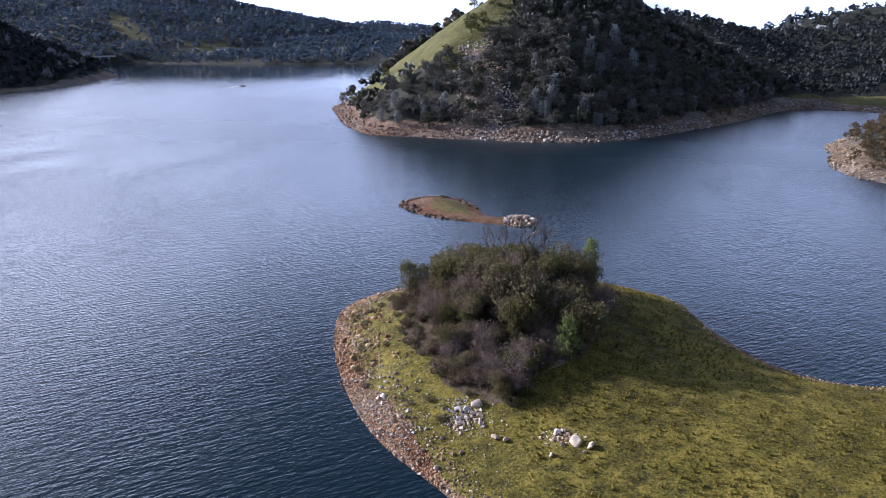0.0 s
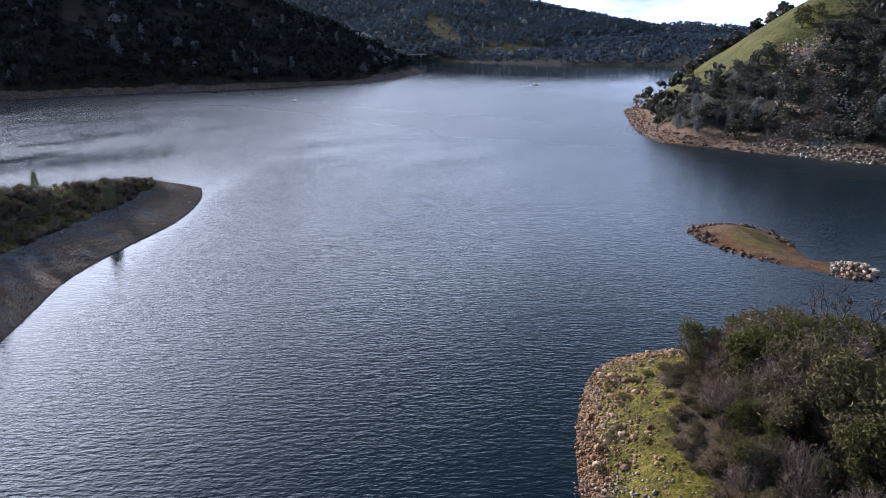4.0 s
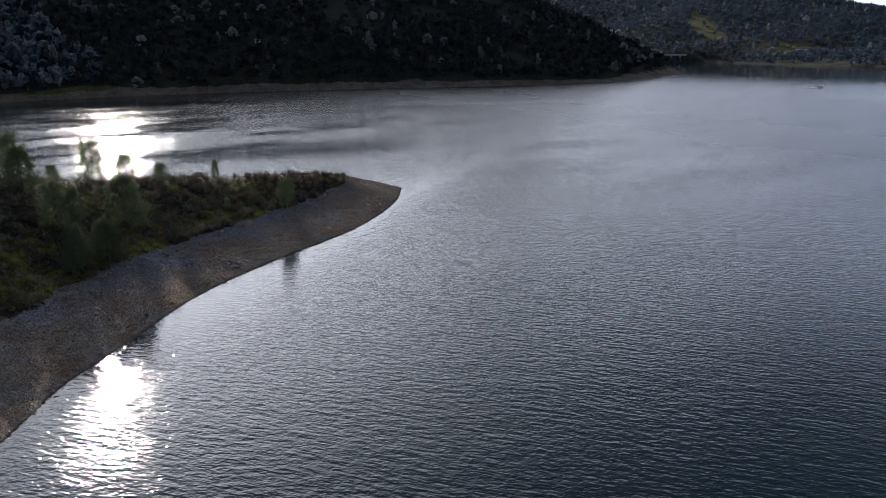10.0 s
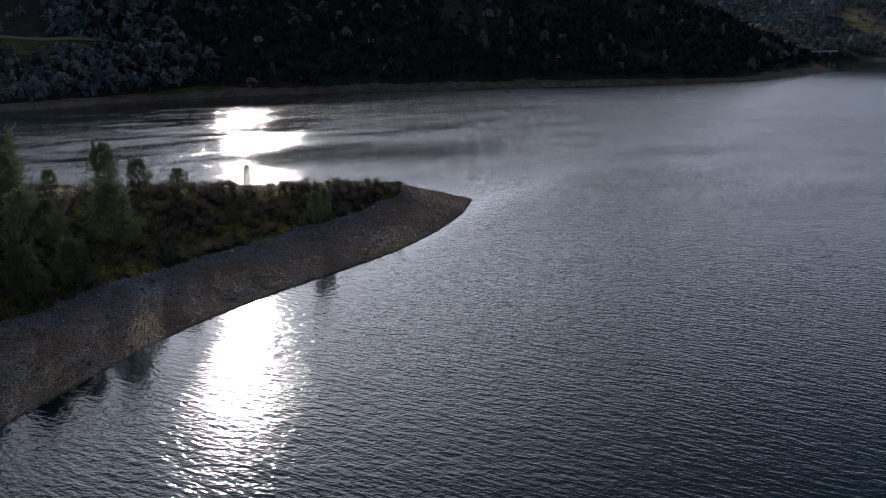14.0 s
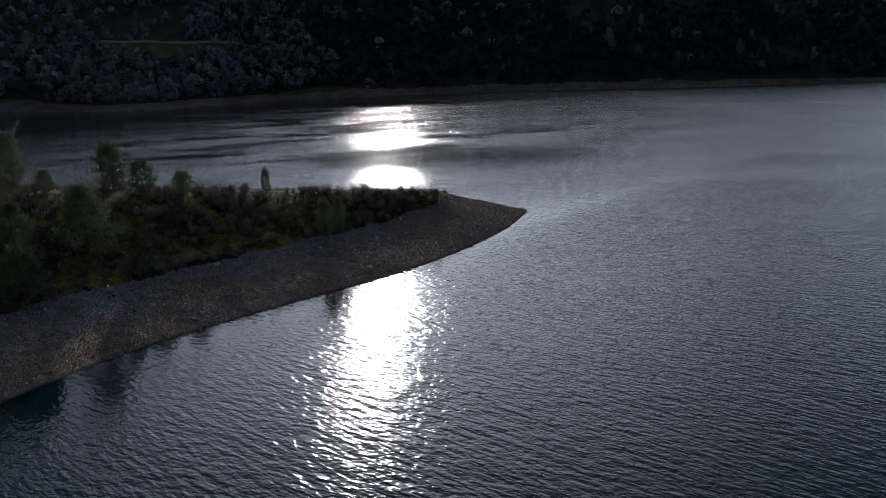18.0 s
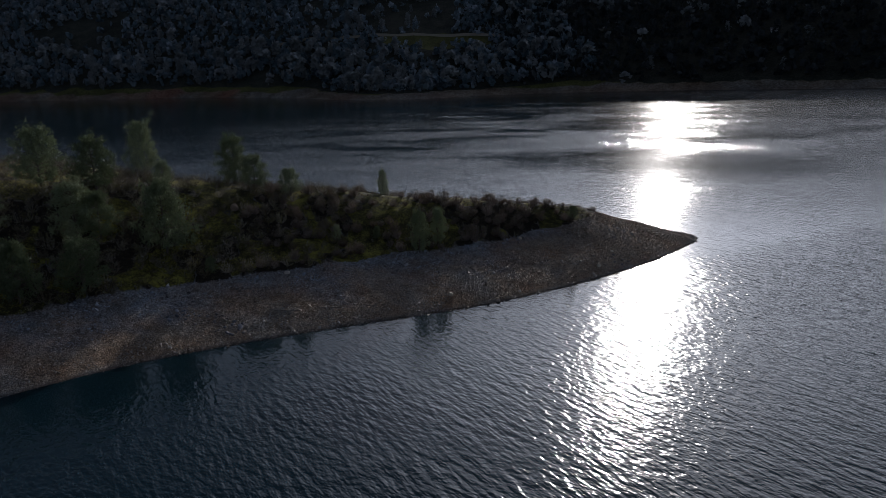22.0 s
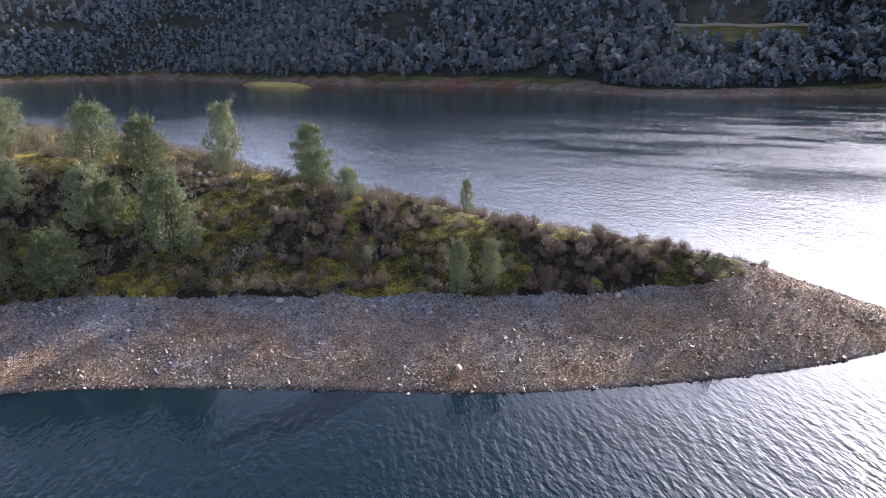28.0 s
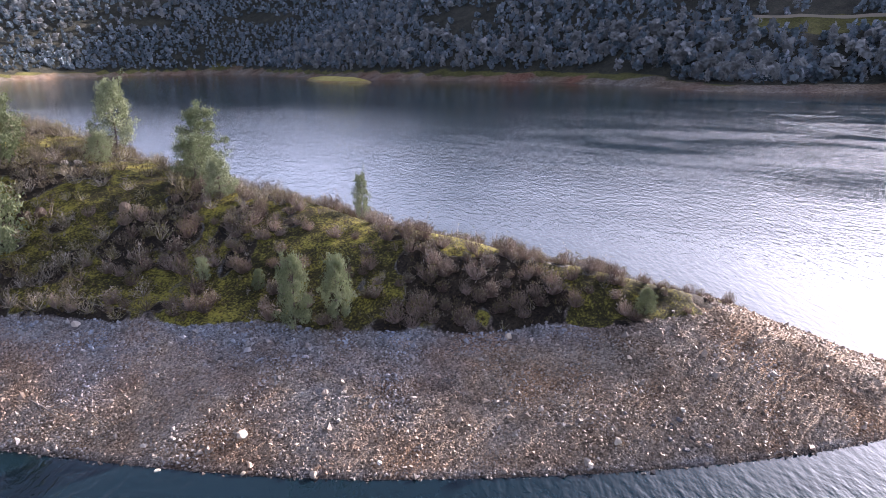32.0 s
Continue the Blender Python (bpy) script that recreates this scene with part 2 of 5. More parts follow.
GRAVEL = ((0.125, 0.109, 0.094), (0.25, 0.223, 0.197), (0.39, 0.352, 0.315))
RED_SOIL = ((0.09, 0.045, 0.024), (0.155, 0.085, 0.045), (0.24, 0.16, 0.095))
GRASS = ((0.034, 0.03, 0.007), (0.118, 0.102, 0.015), (0.27, 0.215, 0.04))
MOSS = ((0.02, 0.018, 0.009), (0.055, 0.05, 0.015), (0.3, 0.27, 0.05))
# brush litter, darkened so its colour holds the shade between the shrubs
SHADED_LITTER = ((0.01, 0.008, 0.006), (0.022, 0.017, 0.012), (0.055, 0.044, 0.029))
MEADOW = ((0.055, 0.054, 0.016), (0.1, 0.098, 0.027), (0.165, 0.155, 0.05))
WOOD_FLOOR = ((0.02, 0.023, 0.016), (0.036, 0.038, 0.027), (0.07, 0.066, 0.048))
MAT_SPIT = ground_material("gravel bank and mossy ground", GRAVEL, MOSS, SHADED_LITTER, 0.14, 0.085, True)
MAT_ISLAND = ground_material("stony soil and grass", ((0.11, 0.06, 0.035), (0.23, 0.14, 0.08), (0.4, 0.285, 0.175)), GRASS, ((0.045, 0.032, 0.02), (0.085, 0.062, 0.038), (0.145, 0.11, 0.066)), 0.22, 0.16)
MAT_ISLET = ground_material("red soil and thin grass", RED_SOIL, ((0.07, 0.05, 0.02), (0.115, 0.09, 0.03), (0.165, 0.135, 0.048)), SHADED_LITTER, 0.25)
MAT_LAND = ground_material("lake shore, meadow and wood floor", ((0.1, 0.074, 0.052), (0.18, 0.145, 0.108), (0.3, 0.255, 0.2)), MEADOW, WOOD_FLOOR, 1.2)
MAT_STONE = stony("bank stones", [(0.0, (0.13, 0.116, 0.104)), (0.3, (0.285, 0.255, 0.227)), (0.55, (0.36, 0.324, 0.285)), (0.8, (0.4, 0.38, 0.36)), (0.95, (0.45, 0.43, 0.4)), (1.0, (0.54, 0.515, 0.48))], banded=True)
MAT_PALE_ROCK = stony("pale quartz rock", [(0.0, (0.42, 0.35, 0.27)), (0.4, (0.6, 0.53, 0.44)), (1.0, (0.82, 0.77, 0.69))], 0.03, 0.25)
MAT_TAN_WHITE = stony("pale tan broken rock", [(0.0, (0.26, 0.2, 0.15)), (0.4, (0.45, 0.38, 0.31)), (1.0, (0.66, 0.6, 0.54))], 0.03, 0.25)
MAT_DARK_ROCK = stony("weathered shore rock", [(0.0, (0.06, 0.04, 0.028)), (0.4, (0.125, 0.085, 0.058)), (0.75, (0.2, 0.145, 0.10)), (1.0, (0.34, 0.28, 0.22))], 0.05, 0.4)
MAT_RUST_ROCK = stony("rusty shore rock", [(0.0, (0.075, 0.048, 0.034)), (0.4, (0.15, 0.1, 0.068)), (0.75, (0.25, 0.18, 0.125)), (1.0, (0.4, 0.33, 0.25))], 0.05, 0.4)
MAT_SANDBAR = ground_material("yellow sandy mound", ((0.16, 0.11, 0.05), (0.28, 0.22, 0.09), (0.36, 0.3, 0.14)), ((0.22, 0.19, 0.045), (0.36, 0.31, 0.08), (0.46, 0.4, 0.13)), SHADED_LITTER, 1.0)
MAT_TAN_STONE = stony("tan shore stones", [(0.0, (0.13, 0.092, 0.055)), (0.4, (0.27, 0.205, 0.125)), (0.8, (0.4, 0.32, 0.21)), (1.0, (0.56, 0.49, 0.38))], 0.03, 0.2)
MAT_WARM_STONE = stony("warm tan stones", [(0.0, (0.2, 0.12, 0.065)), (0.4, (0.37, 0.255, 0.145)), (0.8, (0.5, 0.37, 0.23)), (1.0, (0.68, 0.57, 0.41))], 0.03, 0.2)
MAT_SLATE = stony("dark slaty stones", [(0.0, (0.07, 0.072, 0.08)), (0.5, (0.15, 0.152, 0.165)), (1.0, (0.28, 0.28, 0.29))], 0.02, 0.12)
MAT_SHORE_ROCK = stony("tan shore rock", [(0.0, (0.11, 0.085, 0.062)), (0.35, (0.23, 0.185, 0.14)), (0.75, (0.35, 0.295, 0.24)), (1.0, (0.52, 0.47, 0.4))], 0.05, 0.4)
MAT_SCREE = stony("grey scree rock", [(0.0, (0.2, 0.18, 0.165)), (0.5, (0.4, 0.37, 0.34)), (1.0, (0.62, 0.59, 0.55))], 0.05, 0.4)
MAT_PINE = leafy("grey pine needles", [(0.0, (0.1, 0.125, 0.062)), (0.5, (0.19, 0.225, 0.122)), (1.0, (0.33, 0.365, 0.22))], 0.14)
MAT_SHRUB = leafy("dry chaparral twigs", [(0.0, (0.06, 0.05, 0.034)), (0.18, (0.25, 0.215, 0.16)), (0.36, (0.1, 0.076, 0.052)), (0.52, (0.19, 0.18, 0.06)), (0.66, (0.38, 0.345, 0.285)), (0.82, (0.13, 0.105, 0.072)), (1.0, (0.52, 0.485, 0.43))], 0.12)
MAT_OLIVE = leafy("olive evergreen leaves", [(0.0, (0.05, 0.055, 0.02)), (0.25, (0.105, 0.108, 0.038)), (0.45, (0.165, 0.15, 0.05)), (0.6, (0.11, 0.088, 0.05)), (0.75, (0.19, 0.17, 0.085)), (0.88, (0.17, 0.125, 0.085)), (1.0, (0.27, 0.22, 0.14))], 0.3)
MAT_HEATH = leafy("brown heath twigs", [(0.0, (0.085, 0.062, 0.03)), (0.3, (0.14, 0.10, 0.055)), (0.55, (0.105, 0.085, 0.035)), (0.75, (0.17, 0.125, 0.08)), (1.0, (0.12, 0.115, 0.045))], 0.25)
MAT_BARE = leafy("bare grey-brown twigs", [(0.0, (0.12, 0.088, 0.07)), (0.5, (0.205, 0.156, 0.13)), (1.0, (0.33, 0.27, 0.235))], 0.2)
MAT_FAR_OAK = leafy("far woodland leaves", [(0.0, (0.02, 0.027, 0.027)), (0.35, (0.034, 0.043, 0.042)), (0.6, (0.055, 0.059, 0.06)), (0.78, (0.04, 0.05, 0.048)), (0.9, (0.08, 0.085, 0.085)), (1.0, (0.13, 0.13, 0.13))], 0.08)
# grey-green leaves; the far slope's haze is painted in as a pale blue
MAT_HAZY_WEST = leafy("grey-green leaves paled by painted haze", [(0.0, (0.045, 0.065, 0.074)), (0.3, (0.125, 0.17, 0.19)), (0.55, (0.22, 0.26, 0.29)), (0.7, (0.15, 0.2, 0.215)), (0.85, (0.29, 0.325, 0.355)), (1.0, (0.44, 0.465, 0.5))], 0.08)
# distance haze is mixed into this leaf colour: blue, even, low in contrast
MAT_HAZY_MOUNTAIN = leafy("mountain leaves with haze in the colour", [(0.0, (0.05, 0.075, 0.105)), (0.4, (0.056, 0.083, 0.115)), (0.7, (0.062, 0.09, 0.124)), (1.0, (0.075, 0.104, 0.14))], 0.45)
MAT_OAK = leafy("woodland leaves", [(0.0, (0.05, 0.06, 0.036)), (0.3, (0.09, 0.096, 0.062)), (0.5, (0.155, 0.135, 0.13)), (0.65, (0.1, 0.11, 0.078)), (0.8, (0.2, 0.18, 0.178)), (0.9, (0.12, 0.12, 0.085)), (1.0, (0.27, 0.255, 0.245))], 0.08)
MAT_FAR_PINE = leafy("pale grey pine needles", [(0.0, (0.15, 0.165, 0.16)), (0.5, (0.24, 0.255, 0.25)), (1.0, (0.37, 0.38, 0.375))], 0.2)
MAT_FRESH = leafy("fresh green pine needles", [(0.0, (0.13, 0.17, 0.055)), (1.0, (0.26, 0.3, 0.11))], 0.4)
MAT_TUFT = leafy("grass tufts", [(0.0, (0.075, 0.065, 0.01)), (0.5, (0.18, 0.15, 0.022)), (1.0, (0.32, 0.25, 0.055))], 0.3)


def bark_material():
    m = Mat("grey bark", 0.9)
    m.colour(m.ramp(m.noise(0.08, 4.0, 0.6, (1, 1, 4)), [(0.3, (0.06, 0.045, 0.035)), (0.7, (0.19, 0.16, 0.13))]))
    m.bump(m.noise(0.05, 3.0, 0.6, (1, 1, 5)), 0.02)
    return m.m


def dead_wood_material():
    m = Mat("bleached dead wood", 0.85)
    m.colour(m.ramp(m.noise(0.1, 4.0, 0.6), [(0.3, (0.16, 0.13, 0.1)), (0.7, (0.33, 0.29, 0.25))]))
    return m.m


LULL_C, LULL_S = math.cos(1.17), math.sin(1.17)  # lie of a calmer patch beyond the spit


def water_material():
    m = Mat("lake water", 0.06)
    m.b.inputs["IOR"].default_value = 1.333
    deep = m.ramp(m.noise(180, 2.0), [(0.3, (0.004, 0.014, 0.021)), (0.7, (0.006, 0.02, 0.029))])
    m.colour(deep)
    ripple = m.noise(0.44, 2.0, 0.5, (2.7, 1.0, 1.0), 26)
    small = m.noise(0.27, 2.0, 0.5, (1.6, 1.0, 1.0), 52)
    swell = m.noise(2.2, 2.0, 0.5, (2.8, 1.0, 1.0), 28)
    gusts = m.ramp(m.noise(40, 3.0, 0.5, (2.2, 1.0, 1.0), 70), [(0.36, (0.8, 0.8, 0.8)), (0.64, (1.1, 1.1, 1.1))])
    tall = m.math("ADD", m.math("SUBTRACT", ripple, 1.2), m.math("ADD", m.math("MULTIPLY", small, 0.36), m.math("MULTIPLY", swell, 0.6)))
    xyz = m.n.new("ShaderNodeSeparateXYZ")
    m.l.new(m.pos, xyz.inputs[0])
    across = m.math("ADD", m.math("MULTIPLY", m.math("ADD", xyz.outputs[0], 68.0), 0.897), m.math("MULTIPLY", m.math("ADD", xyz.outputs[1], -58.0), 0.442))
    beyond = m.math("MINIMUM", m.math("MULTIPLY", m.math("MAXIMUM", m.math("SUBTRACT", -8.0, across), 0.0), 0.012), 0.5)
    breeze = m.math("MULTIPLY", m.math("ADD", m.math("ADD", xyz.outputs[1], m.math("MULTIPLY", xyz.outputs[0], 0.364)), 100.0), 1 / 200)
    beyond = m.math("MULTIPLY", beyond, m.ramp(breeze, [(0.15, (0.75, 0.75, 0.75)), (0.62, (1, 1, 1))]))
    away = m.n.new("ShaderNodeVectorMath")
    away.operation = "DISTANCE"
    m.l.new(m.pos, away.inputs[0])
    away.inputs[1].default_value = (-60, 85, 0)
    wash = m.math("MULTIPLY", m.math("MINIMUM", m.math("MAXIMUM", across, 0.0), 5.0), 0.04)
    open_water = m.ramp(m.math("MULTIPLY", m.math("MAXIMUM", across, 0.0), 0.01), [(0.0, (0.22, 0.22, 0.22)), (0.05, (0.43, 0.43, 0.43)), (0.13, (0.7, 0.7, 0.7)), (0.28, (0.74, 0.74, 0.74)), (0.6, (0.33, 0.33, 0.33))])
    lee = m.math("ADD", m.math("MINIMUM", m.math("ADD", wash, open_water), 0.82), beyond)
    past_tip = m.ramp(m.math("MULTIPLY", m.math("SUBTRACT", xyz.outputs[1], 118.0), 1 / 60), [(0.0, (0, 0, 0)), (0.8, (0.55, 0.55, 0.55))])
    past_tip = m.math("MULTIPLY", past_tip, m.ramp(m.math("MULTIPLY", m.math("MAXIMUM", across, 0.0), 0.01), [(0.1, (1, 1, 1)), (0.5, (0, 0, 0))]))
    lee = m.math("MAXIMUM", lee, past_tip)
    u = m.math("ADD", m.math("MULTIPLY", m.math("ADD", xyz.outputs[0], 160.0), LULL_C), m.math("MULTIPLY", m.math("SUBTRACT", xyz.outputs[1], 146.0), LULL_S))
    v = m.math("SUBTRACT", m.math("MULTIPLY", m.math("SUBTRACT", xyz.outputs[1], 146.0), LULL_C), m.math("MULTIPLY", m.math("ADD", xyz.outputs[0], 160.0), LULL_S))
    u, v = m.math("MULTIPLY", u, 1 / 44), m.math("MULTIPLY", v, 1 / 20)
    spread = m.math("ADD", m.math("ADD", m.math("MULTIPLY", u, u), m.math("MULTIPLY", v, v)), m.math("MULTIPLY", m.noise(9.0, 4.0, 0.6), 0.7))
    lull = m.ramp(m.math("MULTIPLY", spread, 0.5), [(0.35, (0.36, 0.36, 0.36)), (0.75, (1, 1, 1))])
    lee = m.math("MULTIPLY", lee, lull)
    chop = m.noise(1.9, 3.0, 0.6, (1.7, 1.0, 1.0), 55)
    reach = m.math("MULTIPLY", away.outputs["Value"], 1 / 400)
    out = m.ramp(reach, [(0.1, (0, 0, 0)), (0.4, (1, 1, 1))])
    north = m.math("ADD", m.math("MULTIPLY", m.math("ADD", xyz.outputs[1], m.math("MULTIPLY", xyz.outputs[0], 0.364)), 1 / 400), m.math("MULTIPLY", m.noise(60, 2.0), 0.12))
    windy = m.ramp(m.math("MULTIPLY", north, 0.5), [(0.07, (0, 0, 0)), (0.28, (1, 1, 1)), (0.44, (0.9, 0.9, 0.9)), (0.6, (0.35, 0.35, 0.35)), (0.68, (0.1, 0.1, 0.1))])
    m.l.new(m.math("ADD", 0.05, m.math("MULTIPLY", windy, 0.23)), m.b.inputs["Roughness"])
    bands = m.ramp(m.noise(13.0, 5.0, 0.65, (1.0, 2.8, 1.0), -14), [(0.4, (0.4, 0.4, 0.4)), (0.5, (0.85, 0.85, 0.85)), (0.6, (1.45, 1.45, 1.45))])
    bands = m.mix(m.math("MULTIPLY", m.ramp(reach, [(0.15, (0, 0, 0)), (0.35, (1, 1, 1))]), m.ramp(breeze, [(0.3, (0.15, 0.15, 0.15)), (0.6, (1, 1, 1))])), (0.85, 0.85, 0.85), bands)
    tall = m.math("MULTIPLY", m.math("ADD", tall, m.math("MULTIPLY", m.math("SUBTRACT", chop, 0.5), m.math("MULTIPLY", out, 1.9))), bands)
    tall = m.math("MULTIPLY", tall, m.ramp(reach, [(0.42, (1, 1, 1)), (0.75, (0.55, 0.55, 0.55))]))
    calm = m.ramp(m.math("MULTIPLY", north, 0.5), [(0.16, (1, 1, 1)), (0.33, (0.6, 0.6, 0.6)), (0.52, (0.6, 0.6, 0.6)), (0.66, (0.22, 0.22, 0.22))])
    m.bump(m.math("MULTIPLY", m.math("MULTIPLY", m.math("MULTIPLY", tall, gusts), lee), calm), 0.13)
    return m.m


MAT_BARK, MAT_DEAD, MAT_WATER = bark_material(), dead_wood_material(), water_material()


# ---- the lie of the land ----
def hash2(i, j, seed):
    n = (i.astype(np.int64) * 374761393 + j.astype(np.int64) * 668265263 + seed * 974711) & 0x7FFFFFFF
    n = ((n ^ (n >> 13)) * 1274126177) & 0x7FFFFFFF
    return ((n ^ (n >> 16)) & 0xFFFF) / 65535.0


def vnoise(x, y, seed=0):
    i, j = np.floor(x), np.floor(y)
    u, v = x - i, y - j
    u, v = u * u * (3 - 2 * u), v * v * (3 - 2 * v)
    a, b = hash2(i, j, seed), hash2(i + 1, j, seed)
    c, d = hash2(i, j + 1, seed), hash2(i + 1, j + 1, seed)
    return (a + (b - a) * u) * (1 - v) + (c + (d - c) * u) * v


def fbm(x, y, size, octaves=4, seed=0):
    """Noise from -1 to 1, with lumps of about that size in metres."""
    total, amp, norm = 0.0, 1.0, 0.0
    for k in range(octaves):
        total = total + amp * (2 * vnoise(x / size + 17.3 * k, y / size - 9.1 * k, seed + k) - 1)
        norm, amp, size = norm + amp, amp * 0.5, size * 0.5
    return total / norm


def smooth(a, b, x):
    t = np.clip((x - a) / (b - a), 0, 1)
    return t * t * (3 - 2 * t)


def rounded(poly, times=2):
    """A closed line with its corners cut."""
    p = np.array(poly, float)
    for _ in range(times):
        q = np.roll(p, -1, 0)
        p = np.stack([0.75 * p + 0.25 * q, 0.25 * p + 0.75 * q], 1).reshape(-1, 2)
    return p


def inside_by(x, y, poly):
    """Metres by which places lie inside a closed line (minus: outside)."""
    x, y = np.asarray(x, float), np.asarray(y, float)
    best, odd = np.full(x.shape, 1e18), np.zeros(x.shape, bool)
    for (ax, ay), (bx, by) in zip(poly, np.roll(poly, -1, 0)):
        dx, dy = bx - ax, by - ay
        t = np.clip(((x - ax) * dx + (y - ay) * dy) / (dx * dx + dy * dy + 1e-12), 0, 1)
        best = np.minimum(best, (x - ax - t * dx) ** 2 + (y - ay - t * dy) ** 2)
        if dy:
            odd ^= ((ay > y) != (by > y)) & (x < dx * (y - ay) / dy + ax)
    return np.where(odd, 1, -1) * np.sqrt(best)


def ridge_height(x, y, line, slope):
    best = np.full(np.shape(x), -1e9)
    for (ax, ay, az), (bx, by, bz) in zip(line, line[1:]):
        dx, dy = bx - ax, by - ay
        t = np.clip(((x - ax) * dx + (y - ay) * dy) / (dx * dx + dy * dy), 0, 1)
        best = np.maximum(best, az + t * (bz - az) - slope * np.hypot(x - ax - t * dx, y - ay - t * dy))
    return best


SPIT = rounded([(-59, 50), (-64.5, 55.5), (-68.6, 59.4), (-71.5, 64), (-76.5, 71), (-80.2, 76.6), (-83, 83.2), (-85.6, 91), (-87.5, 98.2),
                (-89.8, 105), (-93.1, 111.4), (-96.7, 117.3), (-100.6, 122.5), (-103.9, 125.9), (-107.6, 129.7), (-110.6, 128.2), (-113.5, 123), (-116.5, 115),
                (-120, 105), (-124.5, 92), (-133, 76), (-141, 55), (-148, 25), (-140, -10), (-115, -30), (-80, -25), (-58, 5), (-52, 32)])
SPIT_WIDE = rounded([(-59, 50), (-64.5, 55.5), (-68.6, 59.4), (-71.5, 64), (-76.5, 71), (-80.2, 76.6), (-83, 83.2), (-85.6, 91), (-87.5, 98.2),
                     (-89.8, 105), (-93.1, 111.4), (-96.7, 117.3), (-100.6, 122.5), (-103.9, 125.9), (-107.6, 129.7), (-112, 129.5), (-120, 126), (-135, 120),
                     (-150, 100), (-165, 60), (-165, 0), (-140, -40), (-80, -25), (-58, 5), (-52, 32)])
CREST = [(-30, 9), (20, 10.4), (44, 11.2), (56, 10.8), (65, 9.6), (74, 8.3), (80, 7.6), (87, 6.9), (92, 6.6), (98, 5.8), (103.5, 5.4), (108.6, 4.8), (112, 4.4), (116, 4.1), (130, 4.1)]
CREST_X = ((40, 60, 80, 95, 130), (-113, -111.5, -109, -107.3, -106.5))
CREST_IN = ((60, 74, 87, 92, 98, 103.5, 108.6, 112, 116), (26, 24, 22, 20.5, 18, 15.5, 13, 11.4, 10))


def spit_height(x, y):
    d, back = inside_by(x, y, SPIT_WIDE), inside_by(x, y, SPIT)
    top = np.interp(y, [c[0] for c in CREST], [c[1] for c in CREST])
    lip_z = 2.6 + 1.5 * smooth(107, 116.5, y)
    bank = np.where(d > 0, lip_z * np.clip(d / 9.2, 0, 1) ** 0.92, 0.3 * d)
    full = np.interp(y, *CREST_IN)
    rise = smooth(8.5, full, d) * 0.75 + 0.25 * np.clip((d - 9) / np.maximum(full - 9, 1), 0, 1)
    lip = 0.22 * smooth(8.8, 9.6, d + 0.7 * fbm(x, y, 4, 2, 5))
    h = bank + np.maximum(top - lip_z, 0) * rise + lip
    behind = np.interp(y, *CREST_X) - x
    h = np.where(d > 0, np.maximum(h - 0.42 * np.maximum(behind, 0) - 0.01 * np.maximum(behind, 0) ** 2, 0.1 * np.minimum(d, 5)), h)
    h = np.minimum(h, np.where(back > 0, 0.55 * back + 0.04, 0.35 * back))
    return np.maximum(h + np.where(d > 0.5, fbm(x, y, 5, 3, 11) * 0.22 * np.clip(d / 4, 0, 1), 0), -3)


ISLAND = rounded([(-0.5, 43.8), (-3.3, 47), (-6, 50.3), (-8.4, 54.5), (-10.3, 59), (-11.8, 63.6), (-13, 68), (-13.9, 73.5), (-14.2, 78), (-12.8, 81.8),
                  (-10, 84.6), (-5, 88), (4, 90.5), (11, 90.5), (17.5, 88.7), (21.7, 85.3), (25.4, 82), (25.7, 76.4), (27, 70.2), (28.7, 65.9),
                  (30.6, 63.1), (33.4, 61.2), (37.9, 60.2), (48, 60.5), (62, 66), (80, 78), (104, 92), (150, 90), (155, 40), (120, 5), (80, -10), (40, -8), (18, 14), (6, 34)])


def island_height(x, y):
    d = inside_by(x, y, ISLAND)
    h = np.where(d > 0, 2.7 * (1 - np.exp(-np.maximum(d, 0) / 8)), 0.35 * d)
    h = h + 2.6 * np.exp(-(((x - 3) / 9.5) ** 2 + ((y - 70) / 10) ** 2)) * smooth(0, 6, d)
    h = h + 5 * smooth(45, 120, x) * smooth(0, 20, d)
    return np.maximum(h + np.where(d > 0.3, fbm(x, y, 6, 4, 23) * 0.25 * np.clip(d / 4, 0, 1), 0), -3)


ISLET = rounded([(-13.4, 132.5), (-9.2, 125.8), (-4.4, 121.5), (2.1, 118.6), (6, 117.2), (8.8, 115.8), (11.3, 117.6), (12.1, 120.6), (10.3, 123.4), (7, 122.6),
                 (4.4, 122.4), (2.6, 126), (1.7, 131), (-1.7, 137), (-6.7, 139.5), (-11.4, 136)])


def islet_height(x, y):
    d = inside_by(x, y, ISLET)
    back = smooth(-2, 10, (x + 14) * 0.35 + (y - 122) * 0.75)
    h = np.where(d > 0, 0.25 * np.minimum(d, 1) + 0.18 * np.minimum(np.maximum(d - 1, 0), 7) * (0.45 + 0.6 * back), 0.4 * d)
    return np.maximum(h + np.where(d > 0.3, fbm(x, y, 4, 3, 31) * 0.12, 0), -3)


SANDBAR = rounded([(-528, -236), (-505, -214), (-484, -190), (-470, -166), (-474, -146), (-489, -147), (-508, -172), (-530, -214)])


def sandbar_height(x, y):
    d = inside_by(x, y, SANDBAR)
    return np.maximum(np.where(d > 0, 4.2 * (1 - np.exp(-np.maximum(d, 0) / 8)), 0.4 * d) + fbm(x, y, 9, 3, 37) * 0.3 * (d > 1), -3)


